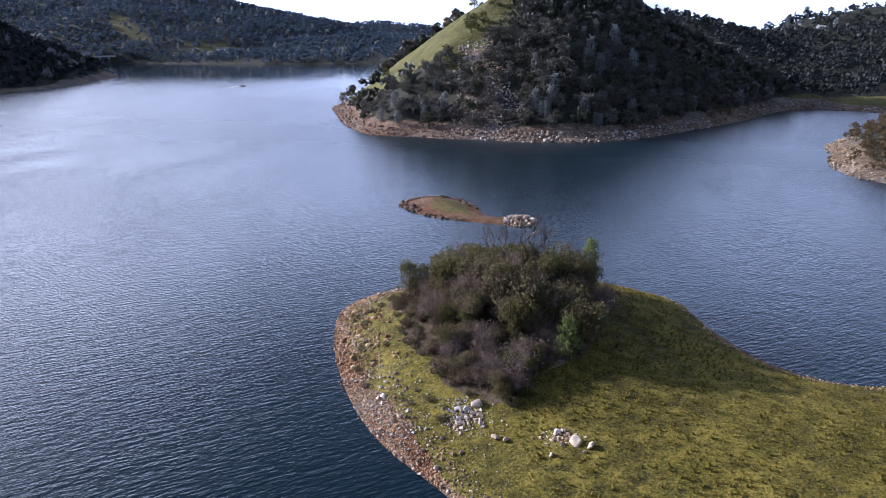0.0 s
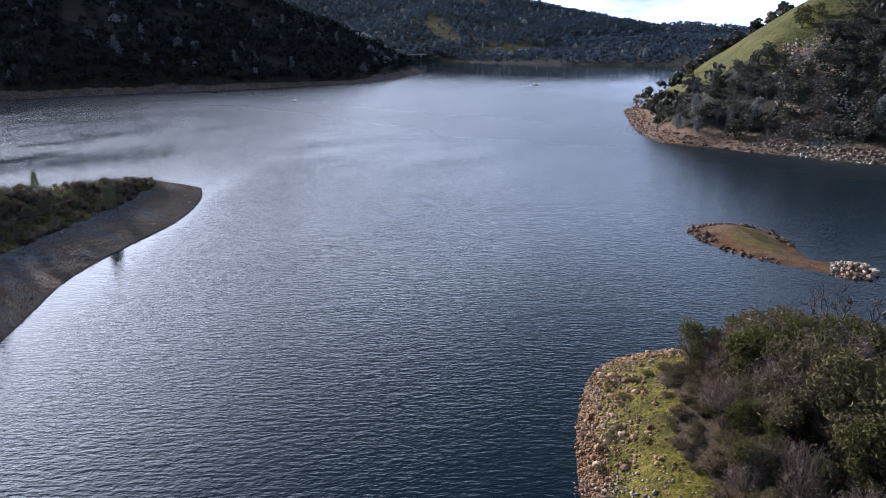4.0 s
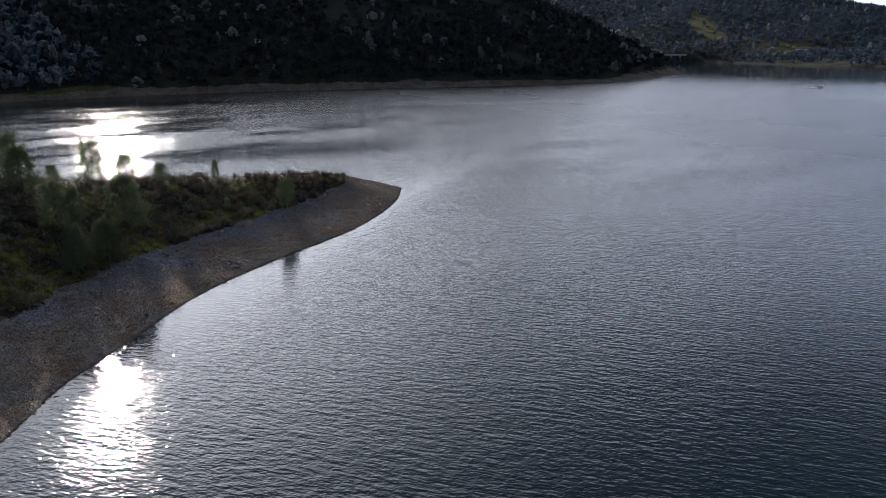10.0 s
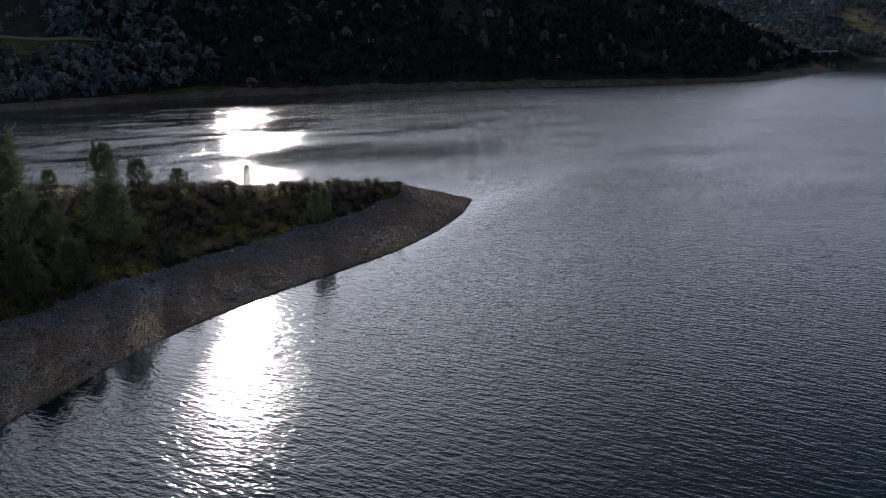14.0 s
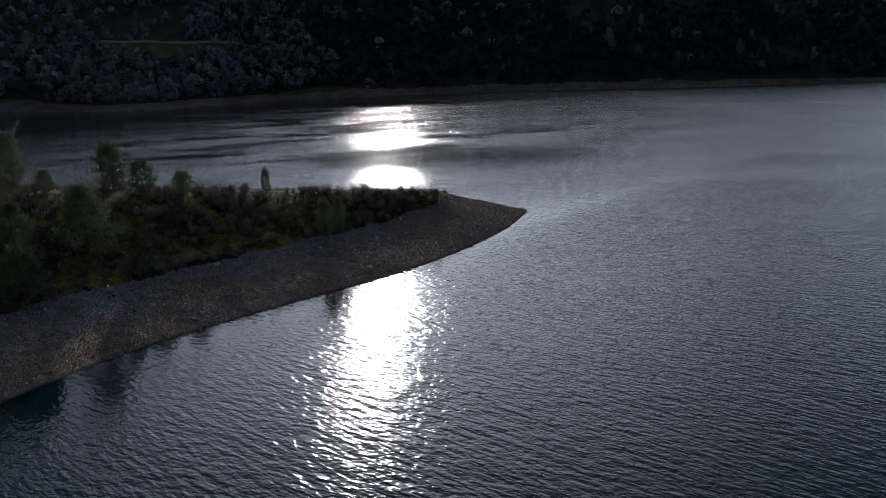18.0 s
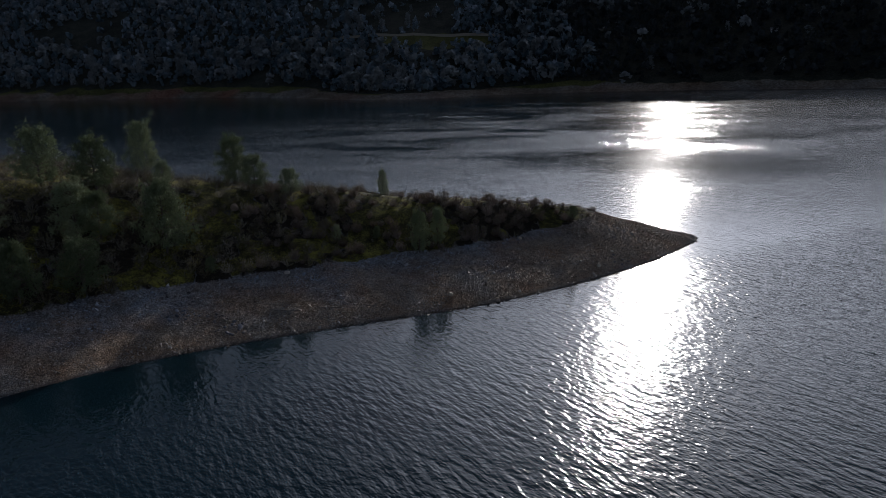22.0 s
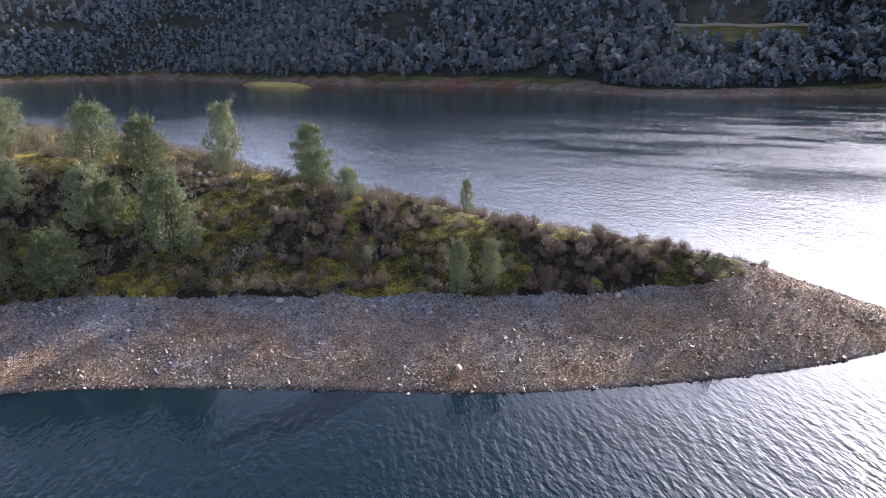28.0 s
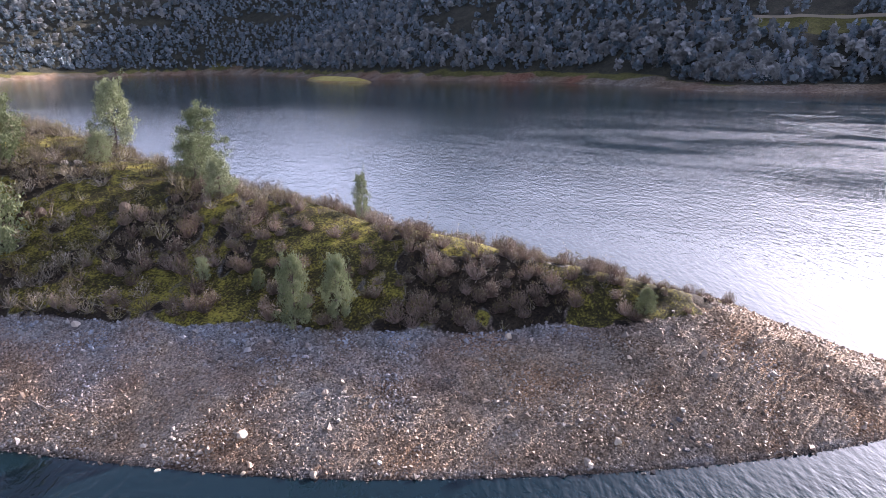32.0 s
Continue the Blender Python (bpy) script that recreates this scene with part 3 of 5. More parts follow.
HILL_SHORE = [(-62.5, 327), (-53, 290), (-43.6, 254.8), (-33.8, 231), (-26, 226), (-16, 224.5), (-6.9, 218.8), (5, 216.3), (15, 211), (31, 209.3), (44, 211),
              (61, 225), (78, 241.5), (94, 256), (117, 285), (126, 294), (136, 294), (152, 282), (162, 258), (142, 236), (112, 219), (95.5, 200),
              (91.6, 186), (84.5, 173.6), (82, 164), (82.4, 155), (85, 148.5), (102, 136), (150, 118)]
SOUTH_SHORE = [(190, 90), (190, 20), (150, -60), (120, -160), (30, -300), (-120, -420), (-330, -520), (-500, -575), (-600, -590), (-650, -575), (-690, -520),
               (-690, -440), (-640, -370), (-590, -290), (-545, -215), (-512, -110), (-503, -70)]
WEST_SHORE = [(-494, -27), (-444, 36), (-402, 71), (-388, 97), (-400, 135), (-405, 172), (-393, 218), (-366, 274), (-338, 328), (-300, 370), (-277, 424),
              (-264, 458), (-274, 529), (-293, 606), (-304, 628)]
NORTH_SHORE = [(-340, 655), (-400, 740), (-440, 850), (-428, 900), (-360, 882), (-290, 838), (-219, 819), (-180, 812), (-119, 805), (-60, 790), (0, 740),
               (20, 600), (-10, 450), (-45, 370)]
LAKE = rounded(HILL_SHORE + SOUTH_SHORE + WEST_SHORE + NORTH_SHORE, 1)
GREEN_HILL = [(-62, 325, 0.5), (-46, 319, 13.5), (-30, 314, 22), (-13, 308, 32), (4, 302, 42), (22, 296, 49), (55, 296, 45), (90, 300, 28), (118, 302, 9)]
BACK_RIDGE = [(0, 520, 44), (60, 480, 44), (123, 480, 39), (163, 480, 28), (182, 480, 26), (214, 480, 28), (257, 480, 34), (330, 460, 45), (450, 400, 55), (600, 200, 60)]
EAST_RIDGE = [(280, 820, 24), (357, 800, 32), (390, 800, 41), (430, 800, 46), (600, 800, 70), (900, 700, 90)]
ROCKY_POINT = [(97, 186, 5), (112, 190, 10), (140, 190, 17), (220, 170, 30), (300, 100, 40)]
DARK_RIDGE = [(-299, 613, 2), (-316, 602, 8), (-340, 585, 16), (-372, 564, 32), (-388, 554, 42), (-402, 544, 55), (-440, 520, 76), (-500, 470, 95), (-560, 380, 100), (-620, 250, 98),
              (-660, 100, 98), (-720, -50, 105), (-780, -250, 120), (-830, -420, 125)]
MOUNTAIN = [(-1250, 1300, 150), (-700, 1450, 132), (-560, 1490, 112), (-481, 1500, 93), (-426, 1500, 76), (-349, 1500, 41), (-293, 1500, 20), (-200, 1520, 10)]
FAR_HILL = [(-450, 2000, 32), (-391, 2000, 39), (-345, 2000, 51), (-262, 2000, 64), (-195, 2000, 52), (-106, 2000, 38), (100, 2000, 45)]
SOUTH_RIDGE = [(-830, -420, 125), (-860, -700, 120), (-700, -900, 110), (-400, -850, 95), (0, -700, 85), (250, -400, 70), (330, -100, 55), (300, 100, 40)]
HEADLAND = [(-640, -600, 6), (-680, -640, 26), (-760, -680, 60)]
RIDGES = [(0.46, GREEN_HILL), (0.3, BACK_RIDGE), (0.2, EAST_RIDGE), (0.35, ROCKY_POINT), (0.42, DARK_RIDGE), (0.2, MOUNTAIN), (0.15, FAR_HILL), (0.3, SOUTH_RIDGE), (0.38, HEADLAND)]


def land_height(x, y):
    d = -inside_by(x, y, LAKE)
    tall = np.minimum(2.8 + 0.08 * np.maximum(d - 8, 0), 22)
    for slope, line in RIDGES:
        tall = np.maximum(tall, ridge_height(x, y, line, slope))
    near_c = np.exp(-(((x - 25) / 110) ** 2 + ((y - 265) / 70) ** 2))
    face = np.where(d > 0, 0.42 * np.minimum(d, 7) + (0.62 + 0.25 * near_c) * np.maximum(d - 7, 0), 0)
    k = 5.0
    mix = np.clip(0.5 + 0.5 * (face - tall) / k, 0, 1)
    h = face + (tall - face) * mix - k * mix * (1 - mix)
    rough = fbm(x, y, 70, 4, 41) * 5 * smooth(8, 90, d) * (1 - 0.6 * near_c) + fbm(x, y, 14, 3, 43) * 0.9 * smooth(2, 20, d)
    rough = rough + fbm(x, y, 260, 2, 47) * 12 * smooth(60, 250, d) * smooth(650, 800, y)
    far_cut = fbm(x, y, 30, 2, 49) * 1.2 * smooth(0, 6, d) * smooth(30, 8, d)
    return np.where(d > 0, np.maximum(h + rough + far_cut * 0.5, 0.12 * np.minimum(d, 8)), np.maximum(0.4 * -np.abs(d), -5))


# ---- mesh tools ----
RNG = np.random.default_rng(7)


def mesh_of(name, verts, faces, material, soft=False, tint=None, zone=None):
    """A mesh from arrays: places, and faces that all have three (or all four) corners."""
    verts, faces = np.asarray(verts, np.float32), np.asarray(faces, np.int32)
    me = bpy.data.meshes.new(name)
    n, k = faces.shape
    me.vertices.add(len(verts))
    me.vertices.foreach_set("co", verts.ravel())
    me.loops.add(n * k)
    me.loops.foreach_set("vertex_index", faces.ravel())
    me.polygons.add(n)
    me.polygons.foreach_set("loop_start", np.arange(0, n * k, k, dtype=np.int32))
    me.polygons.foreach_set("use_smooth", np.full(n, soft))
    me.update(calc_edges=True)
    if tint is not None:
        me.attributes.new("tint", "FLOAT", "POINT").data.foreach_set("value", np.asarray(tint, np.float32))
    if zone is not None:
        me.attributes.new("zone", "FLOAT_COLOR", "POINT").data.foreach_set("color", np.asarray(zone, np.float32).ravel())
    me.materials.append(material)
    return me


def part(name, me, parent, label=""):
    ob = new(name, me)
    ob.parent = parent
    return tagged(ob, label)


def joined(pieces):
    """Several (places, faces) as one."""
    vs, fs, at = [], [], 0
    for v, f in pieces:
        vs.append(v), fs.append(np.asarray(f) + at)
        at += len(v)
    return np.concatenate(vs), np.concatenate(fs)


def scattered(variants, places, sizes, turns, tilt=0.0, squash=None):
    """Copies of (places, faces) variants as one set of arrays, each copy with its own tint."""
    places, sizes, turns = np.asarray(places, float), np.asarray(sizes, float), np.asarray(turns, float)
    pick = RNG.integers(0, len(variants), len(places))
    vs, fs, ts, at = [], [], [], 0
    for k, (v, f) in enumerate(variants):
        sel = np.nonzero(pick == k)[0]
        if not len(sel):
            continue
        c, s = np.cos(turns[sel]), np.sin(turns[sel])
        x = v[None, :, 0] * c[:, None] - v[None, :, 1] * s[:, None]
        y = v[None, :, 0] * s[:, None] + v[None, :, 1] * c[:, None]
        z = np.repeat(v[None, :, 2], len(sel), 0)
        if tilt:
            lean = RNG.normal(0, tilt, (len(sel), 2, 1))
            x, y, z = x + lean[:, 0] * z, y + lean[:, 1] * z, z - lean[:, 0] * x - lean[:, 1] * y
        if squash is not None:
            z = z * squash[sel][:, None]
        p = np.stack([x, y, z], 2) * sizes[sel][:, None, None] + places[sel][:, None, :]
        vs.append(p.reshape(-1, 3))
        fs.append((f[None] + (at + np.arange(len(sel)) * len(v))[:, None, None]).reshape(-1, f.shape[1]))
        ts.append(np.repeat(RNG.random(len(sel)), len(v)))
        at += len(sel) * len(v)
    return np.concatenate(vs), np.concatenate(fs), np.concatenate(ts)


def stuff(name, variants, places, sizes, material, label, category, tilt=0.0, squash=None, soft=False):
    v, f, t = scattered(variants, places, sizes, RNG.random(len(places)) * 6.2832, tilt, squash)
    return tagged(new(name, mesh_of(name, v, f, material, soft, t)), label, category, kind="stuff")


def tube(points, radii, sides=5):
    """A tapering tube of triangles along a line of points."""
    points, out, faces = np.asarray(points, float), [], []
    for k, p in enumerate(points):
        way = points[min(k + 1, len(points) - 1)] - points[max(k - 1, 0)]
        way = way / (np.linalg.norm(way) + 1e-9)
        a = np.cross(way, (0.31, 0.95, 0.05) if abs(way[2]) > 0.8 else (0, 0, 1.0))
        a = a / np.linalg.norm(a)
        b = np.cross(way, a)
        for j in range(sides):
            w = 6.2832 * j / sides
            out.append(p + radii[k] * (a * math.cos(w) + b * math.sin(w)))
    for k in range(len(points) - 1):
        for j in range(sides):
            a, b = k * sides + j, k * sides + (j + 1) % sides
            faces += [(a, b, b + sides), (a, b + sides, a + sides)]
    return np.array(out), np.array(faces)


def leaves(centres, size, rng, thin=1.0, up=0.0):
    """One small leaf clump, a bent pair of triangles, at each centre."""
    n = len(centres)
    a = rng.normal(size=(n, 3))
    a[:, 2] += up
    a /= np.linalg.norm(a, axis=1)[:, None]
    b = np.cross(a, rng.normal(size=(n, 3)))
    b /= np.linalg.norm(b, axis=1)[:, None]
    c = np.cross(a, b)
    s = size * rng.uniform(0.6, 1.4, (n, 1))
    v = np.stack([centres - a * s, centres + b * s * thin + c * s * 0.2, centres + a * s, centres - b * s * thin + c * s * 0.25], 1).reshape(-1, 3)
    k = np.arange(n)[:, None] * 4
    return v, np.concatenate([k + np.array([[0, 1, 2]]), k + np.array([[0, 2, 3]])])


def stone(seed, detail=1, flat=0.7, rough=0.22):
    """A broken, unevenly rounded stone about 1 across."""
    rng = np.random.default_rng(seed)
    bm = bmesh.new()
    bmesh.ops.create_icosphere(bm, subdivisions=detail, radius=0.5)
    v = np.array([p.co[:] for p in bm.verts])
    f = np.array([[q.index for q in p.verts] for p in bm.faces])
    bm.free()
    for _ in range(5 if detail < 2 else 12):
        w = rng.normal(size=3)
        w /= np.linalg.norm(w)
        cut = rng.uniform(0.24, 0.42)
        over = np.maximum(v @ w - cut, 0)
        v = v - over[:, None] * w[None] * (0.85 if detail < 2 else 0.97)
    v = v * (1 + rng.uniform(-rough, rough, (len(v), 1)) * (0.6 if detail > 1 else 1)) * np.array([1, rng.uniform(0.65, 0.95), flat * rng.uniform(0.8, 1.15)])
    return v, f


def twig_bush(seed, twigs=90, spread=0.6, fine=0.016, leaf=0, leaf_size=0.05, thin=0.6):
    """A shrub about 1 high: forked twigs that fan out of the base, and small leaves on their tips."""
    rng = np.random.default_rng(seed)
    pieces, tips = [], []
    for _ in range(twigs):
        w = rng.uniform(0, 6.2832)
        r = spread * math.sqrt(rng.uniform(0.02, 1))
        tall = (1.0 - 0.55 * (r / spread) ** 2) * rng.uniform(0.6, 1.05)
        end = np.array([r * math.cos(w), r * math.sin(w), tall])
        mid = end * np.array([0.62, 0.62, 0.45]) + rng.normal(0, 0.04, 3)
        side = np.cross(end, rng.normal(size=3))
        side = side / np.linalg.norm(side) * fine
        pieces.append((np.array([-side * 1.6 + mid * 0.08, side * 1.6 + mid * 0.08, mid - side, mid + side, end]), np.array([(0, 1, 3), (0, 3, 2), (2, 3, 4)])))
        tips.append(end)
        for _ in range(3):
            t = rng.uniform(0.35, 0.95)
            at = mid + (end - mid) * t
            out = at + rng.normal(0, 0.13, 3) + np.array([0, 0, 0.12])
            pieces.append((np.array([at - side * 0.8, at + side * 0.8, out]), np.array([(0, 1, 2)])))
            tips.append(out)
    wood = joined(pieces)
    if not leaf:
        return wood, None
    tips = np.array(tips)
    spots = tips[rng.integers(0, len(tips), leaf)] + rng.normal(0, 0.05, (leaf, 3))
    return wood, leaves(spots, leaf_size, rng, thin, 0.6)


def crown(seed, lobes, leaf, leaf_size, radius=0.5, low=0.25, tall=1.0, thin=0.7):
    """An uneven crown of leaf clumps on lobes, in a box about 2 * radius wide, from low to tall."""
    rng = np.random.default_rng(seed)
    mids, rs = [], []
    for _ in range(lobes):
        w, q = rng.uniform(0, 6.2832), math.sqrt(rng.uniform(0, 1))
        z = rng.uniform(low, tall)
        wide = radius * math.sin(math.pi * min(0.97, max(0.2, (z - low * 0.5) / (tall - low * 0.5) * 0.85 + 0.08))) ** 0.7
        mids.append((q * wide * 0.75 * math.cos(w), q * wide * 0.75 * math.sin(w), z * 0.86 + 0.04))
        rs.append(rng.uniform(0.28, 0.5) * radius)
    mids, rs = np.array(mids), np.array(rs)
    k = rng.integers(0, lobes, leaf)
    out = rng.normal(size=(leaf, 3))
    out[:, 2] = np.abs(out[:, 2]) * 1.1 - 0.35
    out /= np.linalg.norm(out, axis=1)[:, None]
    spots = mids[k] + out * (rs[k] * rng.uniform(0.55, 1.08, leaf))[:, None]
    return leaves(spots, leaf_size, rng, thin, 0.2)


def pine_crown(seed, leaf, leaf_size, wide=0.3, low=0.08):
    """An open, pointed crown of needle tufts on limbs, 1 high."""
    rng = np.random.default_rng(seed)
    limbs, spots = [], []
    n = 46
    for i in range(n):
        z = low + (0.93 - low) * (i / n) ** 0.9
        r = wide * (1 - 0.72 * ((z - 0.22) / 0.78) ** 1.6 if z > 0.22 else 0.7 + z) * rng.uniform(0.6, 1.12)
        w = i * 2.4 + rng.uniform(-0.5, 0.5)
        end = np.array([r * math.cos(w), r * math.sin(w), min(z + 0.1 * rng.uniform(0.4, 1.2), 0.97)])
        limbs.append((np.array((0, 0, z)), end))
        m = max(3, int(leaf / n))
        t = rng.choice(rng.uniform(0.3, 1.05, 4) ** 0.7, m)
        lump = rng.normal(0, 0.03, (m, 3)) + np.round(rng.normal(0, 1.1, (m, 1))) * rng.normal(0, 0.03, 3)[None]
        spots.append(np.array((0, 0, z))[None] * (1 - t[:, None]) + end[None] * t[:, None] + lump)
    spots.append(np.stack([rng.normal(0, 0.02, leaf // 20), rng.normal(0, 0.02, leaf // 20), rng.uniform(0.86, 0.99, leaf // 20)], 1))
    return limbs, leaves(np.concatenate(spots), leaf_size, rng, 0.32, 0.7)


# ---- ground and water ----
def ground(name, xs, ys, height, zones, material, label, category, cut=None):
    gx, gy = np.meshgrid(xs, ys)
    h = height(gx.ravel(), gy.ravel())
    v = np.stack([gx.ravel(), gy.ravel(), h], 1)
    nx, ny = len(xs), len(ys)
    i = (np.arange(ny - 1)[:, None] * nx + np.arange(nx - 1)[None]).ravel()
    f = np.stack([i, i + 1, i + 1 + nx, i + nx], 1)
    if cut is not None:
        f = f[(h[f] > cut).any(1)]
        used = np.unique(f)
        back_to = np.zeros(len(v), np.int64)
        back_to[used] = np.arange(len(used))
        v, f = v[used], back_to[f]
    z, sorts = np.ones((len(v), 4)), zones(v[:, 0], v[:, 1], v[:, 2])
    z[:, :sorts.shape[1]] = sorts
    return tagged(new(name, mesh_of(name, v, f, material, True, zone=z)), label, category, kind="structure")


def spit_zones(x, y, h):
    d = inside_by(x, y, SPIT_WIDE) + 0.7 * fbm(x, y, 4, 2, 5)
    d = d + 1.5 * smooth(109, 114, y) * smooth(118.5, 116.5, y)
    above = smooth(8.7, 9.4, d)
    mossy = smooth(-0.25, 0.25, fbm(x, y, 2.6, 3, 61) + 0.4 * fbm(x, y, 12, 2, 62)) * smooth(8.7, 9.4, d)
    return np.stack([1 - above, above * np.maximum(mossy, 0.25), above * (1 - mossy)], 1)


THICKET = rounded([(-8, 77), (-7.3, 73), (-5.8, 65), (-2.6, 60.5), (-1.2, 55.5), (2.8, 52.8), (6.2, 54), (7.6, 58.3), (11.4, 60), (14.2, 68), (15.3, 78), (12, 83), (2, 84), (-5, 81)], 1)


def island_bush(x, y):
    """1 where the brush stands on the island."""
    return smooth(-0.4, 0.8, inside_by(x, y, THICKET) + 1.6 * fbm(x, y, 5, 2, 67))


TRAIL_Y, TRAIL_X = (36, 41, 46.3, 53.2, 60), (23.6, 24.0, 24.7, 26.0, 27.4)


def island_zones(x, y, h):
    d = inside_by(x, y, ISLAND)
    west = smooth(6, -6, x + 0.25 * (y - 50))
    green = smooth(0.4 + 0.3 * west, 1.0 + 2.0 * west, d + 2.0 * fbm(x, y, 5, 3, 71))
    trail = smooth(0.75, 0.2, np.abs(x - np.interp(y, TRAIL_Y, TRAIL_X)) + 0.3 * fbm(x, y, 2, 2, 77)) * smooth(63, 58, y)
    green = green * (1 - 0.38 * trail)
    return np.stack([1 - green, green, island_bush(x, y)], 1)


def islet_zones(x, y, h):
    d = inside_by(x, y, ISLET)
    return np.stack([h * 0 + 1, smooth(1.5, 3.2, d + fbm(x, y, 3, 3, 73)) * smooth(-9, -3, x), h * 0], 1)


def sandbar_zones(x, y, h):
    return np.stack([h * 0 + 0.5, smooth(0.6, 1.6, h), h * 0], 1)


HILL_GREEN = [(-58, 330), (-46, 326), (-30, 322), (-13, 316), (4, 310), (18, 304), (15, 267), (8, 251), (0, 245), (-7, 248), (-15, 255), (-23, 265), (-31, 275), (-38, 283), (-46, 291), (-53, 301)]
W_MEADOW = [(-505, 85), (-496, 128), (-482, 150), (-470, 152), (-474, 118), (-484, 84)]
E_CLEARING = [(-575, 1165), (-535, 1165), (-470, 1060), (-425, 1000), (-460, 985), (-520, 1050)]
E_FIELD = [(-420, 1000), (-330, 1030), (-270, 1000), (-300, 960), (-350, 950)]
BAY_MEADOW = [(118, 296), (150, 310), (185, 300), (195, 280), (160, 262), (150, 285), (130, 295)]
BROWN_CLEARINGS = [[(-706, -650), (-739, -640), (-759, -600), (-740, -608), (-709, -636)], [(-780, -558), (-808, -512), (-793, -435), (-783, -477)], [(-611, -167), (-615, -137), (-593, -113), (-590, -131)]]
SCREE = [(-1, 255), (6, 253), (11, 236), (14, 224), (5, 219), (-4, 223), (-2, 238)]


def open_land(x, y, far=0.9, brown=True):
    """1 where no wood grows; brown counts the bare patches in the brush of the far slope."""
    best = np.full(np.shape(x), -99.0)
    for field in (HILL_GREEN, W_MEADOW, BAY_MEADOW, *(BROWN_CLEARINGS if brown else ())):
        best = np.maximum(best, inside_by(x, y, np.array(field, float)))
    thin = np.maximum(inside_by(x, y, np.array(E_CLEARING, float)), inside_by(x, y, np.array(E_FIELD, float)))
    return np.maximum(smooth(-3, 3, best + 3 * fbm(x, y, 12, 2, 79)), far * smooth(-5, 15, thin + 12 * fbm(x, y, 40, 2, 80)))


def land_zones(x, y, h):
    d = -inside_by(x, y, LAKE)
    west = smooth(-360, -385, x) * smooth(230, 190, y)
    strip = np.where(y > 640, 1.0, smooth(6.5, 9.5, d - 3.5 * west + 1.5 * fbm(x, y, 15, 3, 83)))
    grass = open_land(x, y, 0.62, False)
    dry = smooth(0.3, 0.55, fbm(x, y, 60, 3, 89)) * 0.5 * (y < 640)
    scree = 0.75 * smooth(-1, 3, inside_by(x, y, np.array(SCREE, float)) + 4 * fbm(x, y, 8, 2, 91))
    fringe = west * smooth(5.6, 8.2, d + 2.2 * fbm(x, y, 22, 3, 85)) * smooth(-0.45, 0.1, fbm(x, y, 70, 2, 86))
    rust = west * smooth(0.1, 0.35, fbm(x, y, 34, 2, 87)) * 0.28
    for cx, cy, r in ((-505, -52, 14), (-484, -8, 8)):
        rust = np.maximum(rust, 0.8 * smooth(1.1, 0.6, np.hypot(x - cx, y - cy) / r + 0.3 * fbm(x, y, 6, 2, 88)))
    rust = np.maximum(rust, 0.3 * smooth(0, -14, x) * smooth(200, 214, y) * smooth(420, 300, y) * (x > -90))
    return np.stack([1 - strip, np.maximum(strip * (1 - scree), fringe * (1 - rust)), strip * (1 - np.maximum(grass, dry * 0.6)) * (1 - scree), 1 - rust * (1 - strip)], 1)


def steps(*runs):
    return np.concatenate([np.arange(a, b, s) for a, b, s in runs])


LAND_X = steps((-2600, -1300, 65), (-1300, -700, 20), (-700, -520, 7), (-520, -250, 4), (-250, -80, 17), (-80, 180, 2.5), (180, 600, 14), (600, 2600, 80))
LAND_Y = steps((-2400, -1000, 70), (-1000, -640, 18), (-640, -250, 7), (-250, 140, 5), (140, 340, 2.5), (340, 650, 6), (650, 1100, 11), (1100, 2100, 25), (2100, 3300, 80))
ground("ground", LAND_X, LAND_Y, land_height, land_zones, MAT_LAND, "wooded hills with a bare drawdown strip above the lake", "ground")
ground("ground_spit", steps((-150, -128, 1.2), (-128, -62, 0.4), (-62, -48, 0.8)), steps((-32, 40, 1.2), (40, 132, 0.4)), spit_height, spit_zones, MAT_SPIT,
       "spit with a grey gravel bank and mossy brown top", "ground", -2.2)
ground("ground_island", steps((-18, 42, 0.4), (42, 158, 1.6)), steps((-14, 40, 1.6), (40, 93, 0.4)), island_height, island_zones, MAT_ISLAND,
       "grassy knoll with a stony reddish shore", "ground", -2.2)
ground("ground_islet", np.arange(-18, 16, 0.35), np.arange(112, 144, 0.35), islet_height, islet_zones, MAT_ISLET, "low islet of red soil and thin grass", "ground", -2.2)
ground("ground_sandbar", np.arange(-540, -462, 1.5), np.arange(-244, -138, 1.5), sandbar_height, sandbar_zones, MAT_SANDBAR, "low bare yellow-green mound in the lake", "ground", -2.2)
water_v = [(-3000, -2600, 0), (3000, -2600, 0), (3000, 3500, 0), (-3000, 3500, 0)]
tagged(new("water", mesh_of("water", water_v, [(0, 1, 2, 3)], MAT_WATER)), "dark blue lake with small wind ripples", "water", kind="structure")


# ---- woods ----
def in_reach(xmin, xmax, ymin, ymax, gap, seed):
    """Uneven planting over a rectangle, about one place per gap * gap."""
    rng = np.random.default_rng(seed)
    xs, ys = np.arange(xmin, xmax, gap), np.arange(ymin, ymax, gap)
    gx, gy = np.meshgrid(xs, ys)
    return gx.ravel() + rng.uniform(-0.55, 0.55, gx.size) * gap, gy.ravel() + rng.uniform(-0.55, 0.55, gx.size) * gap


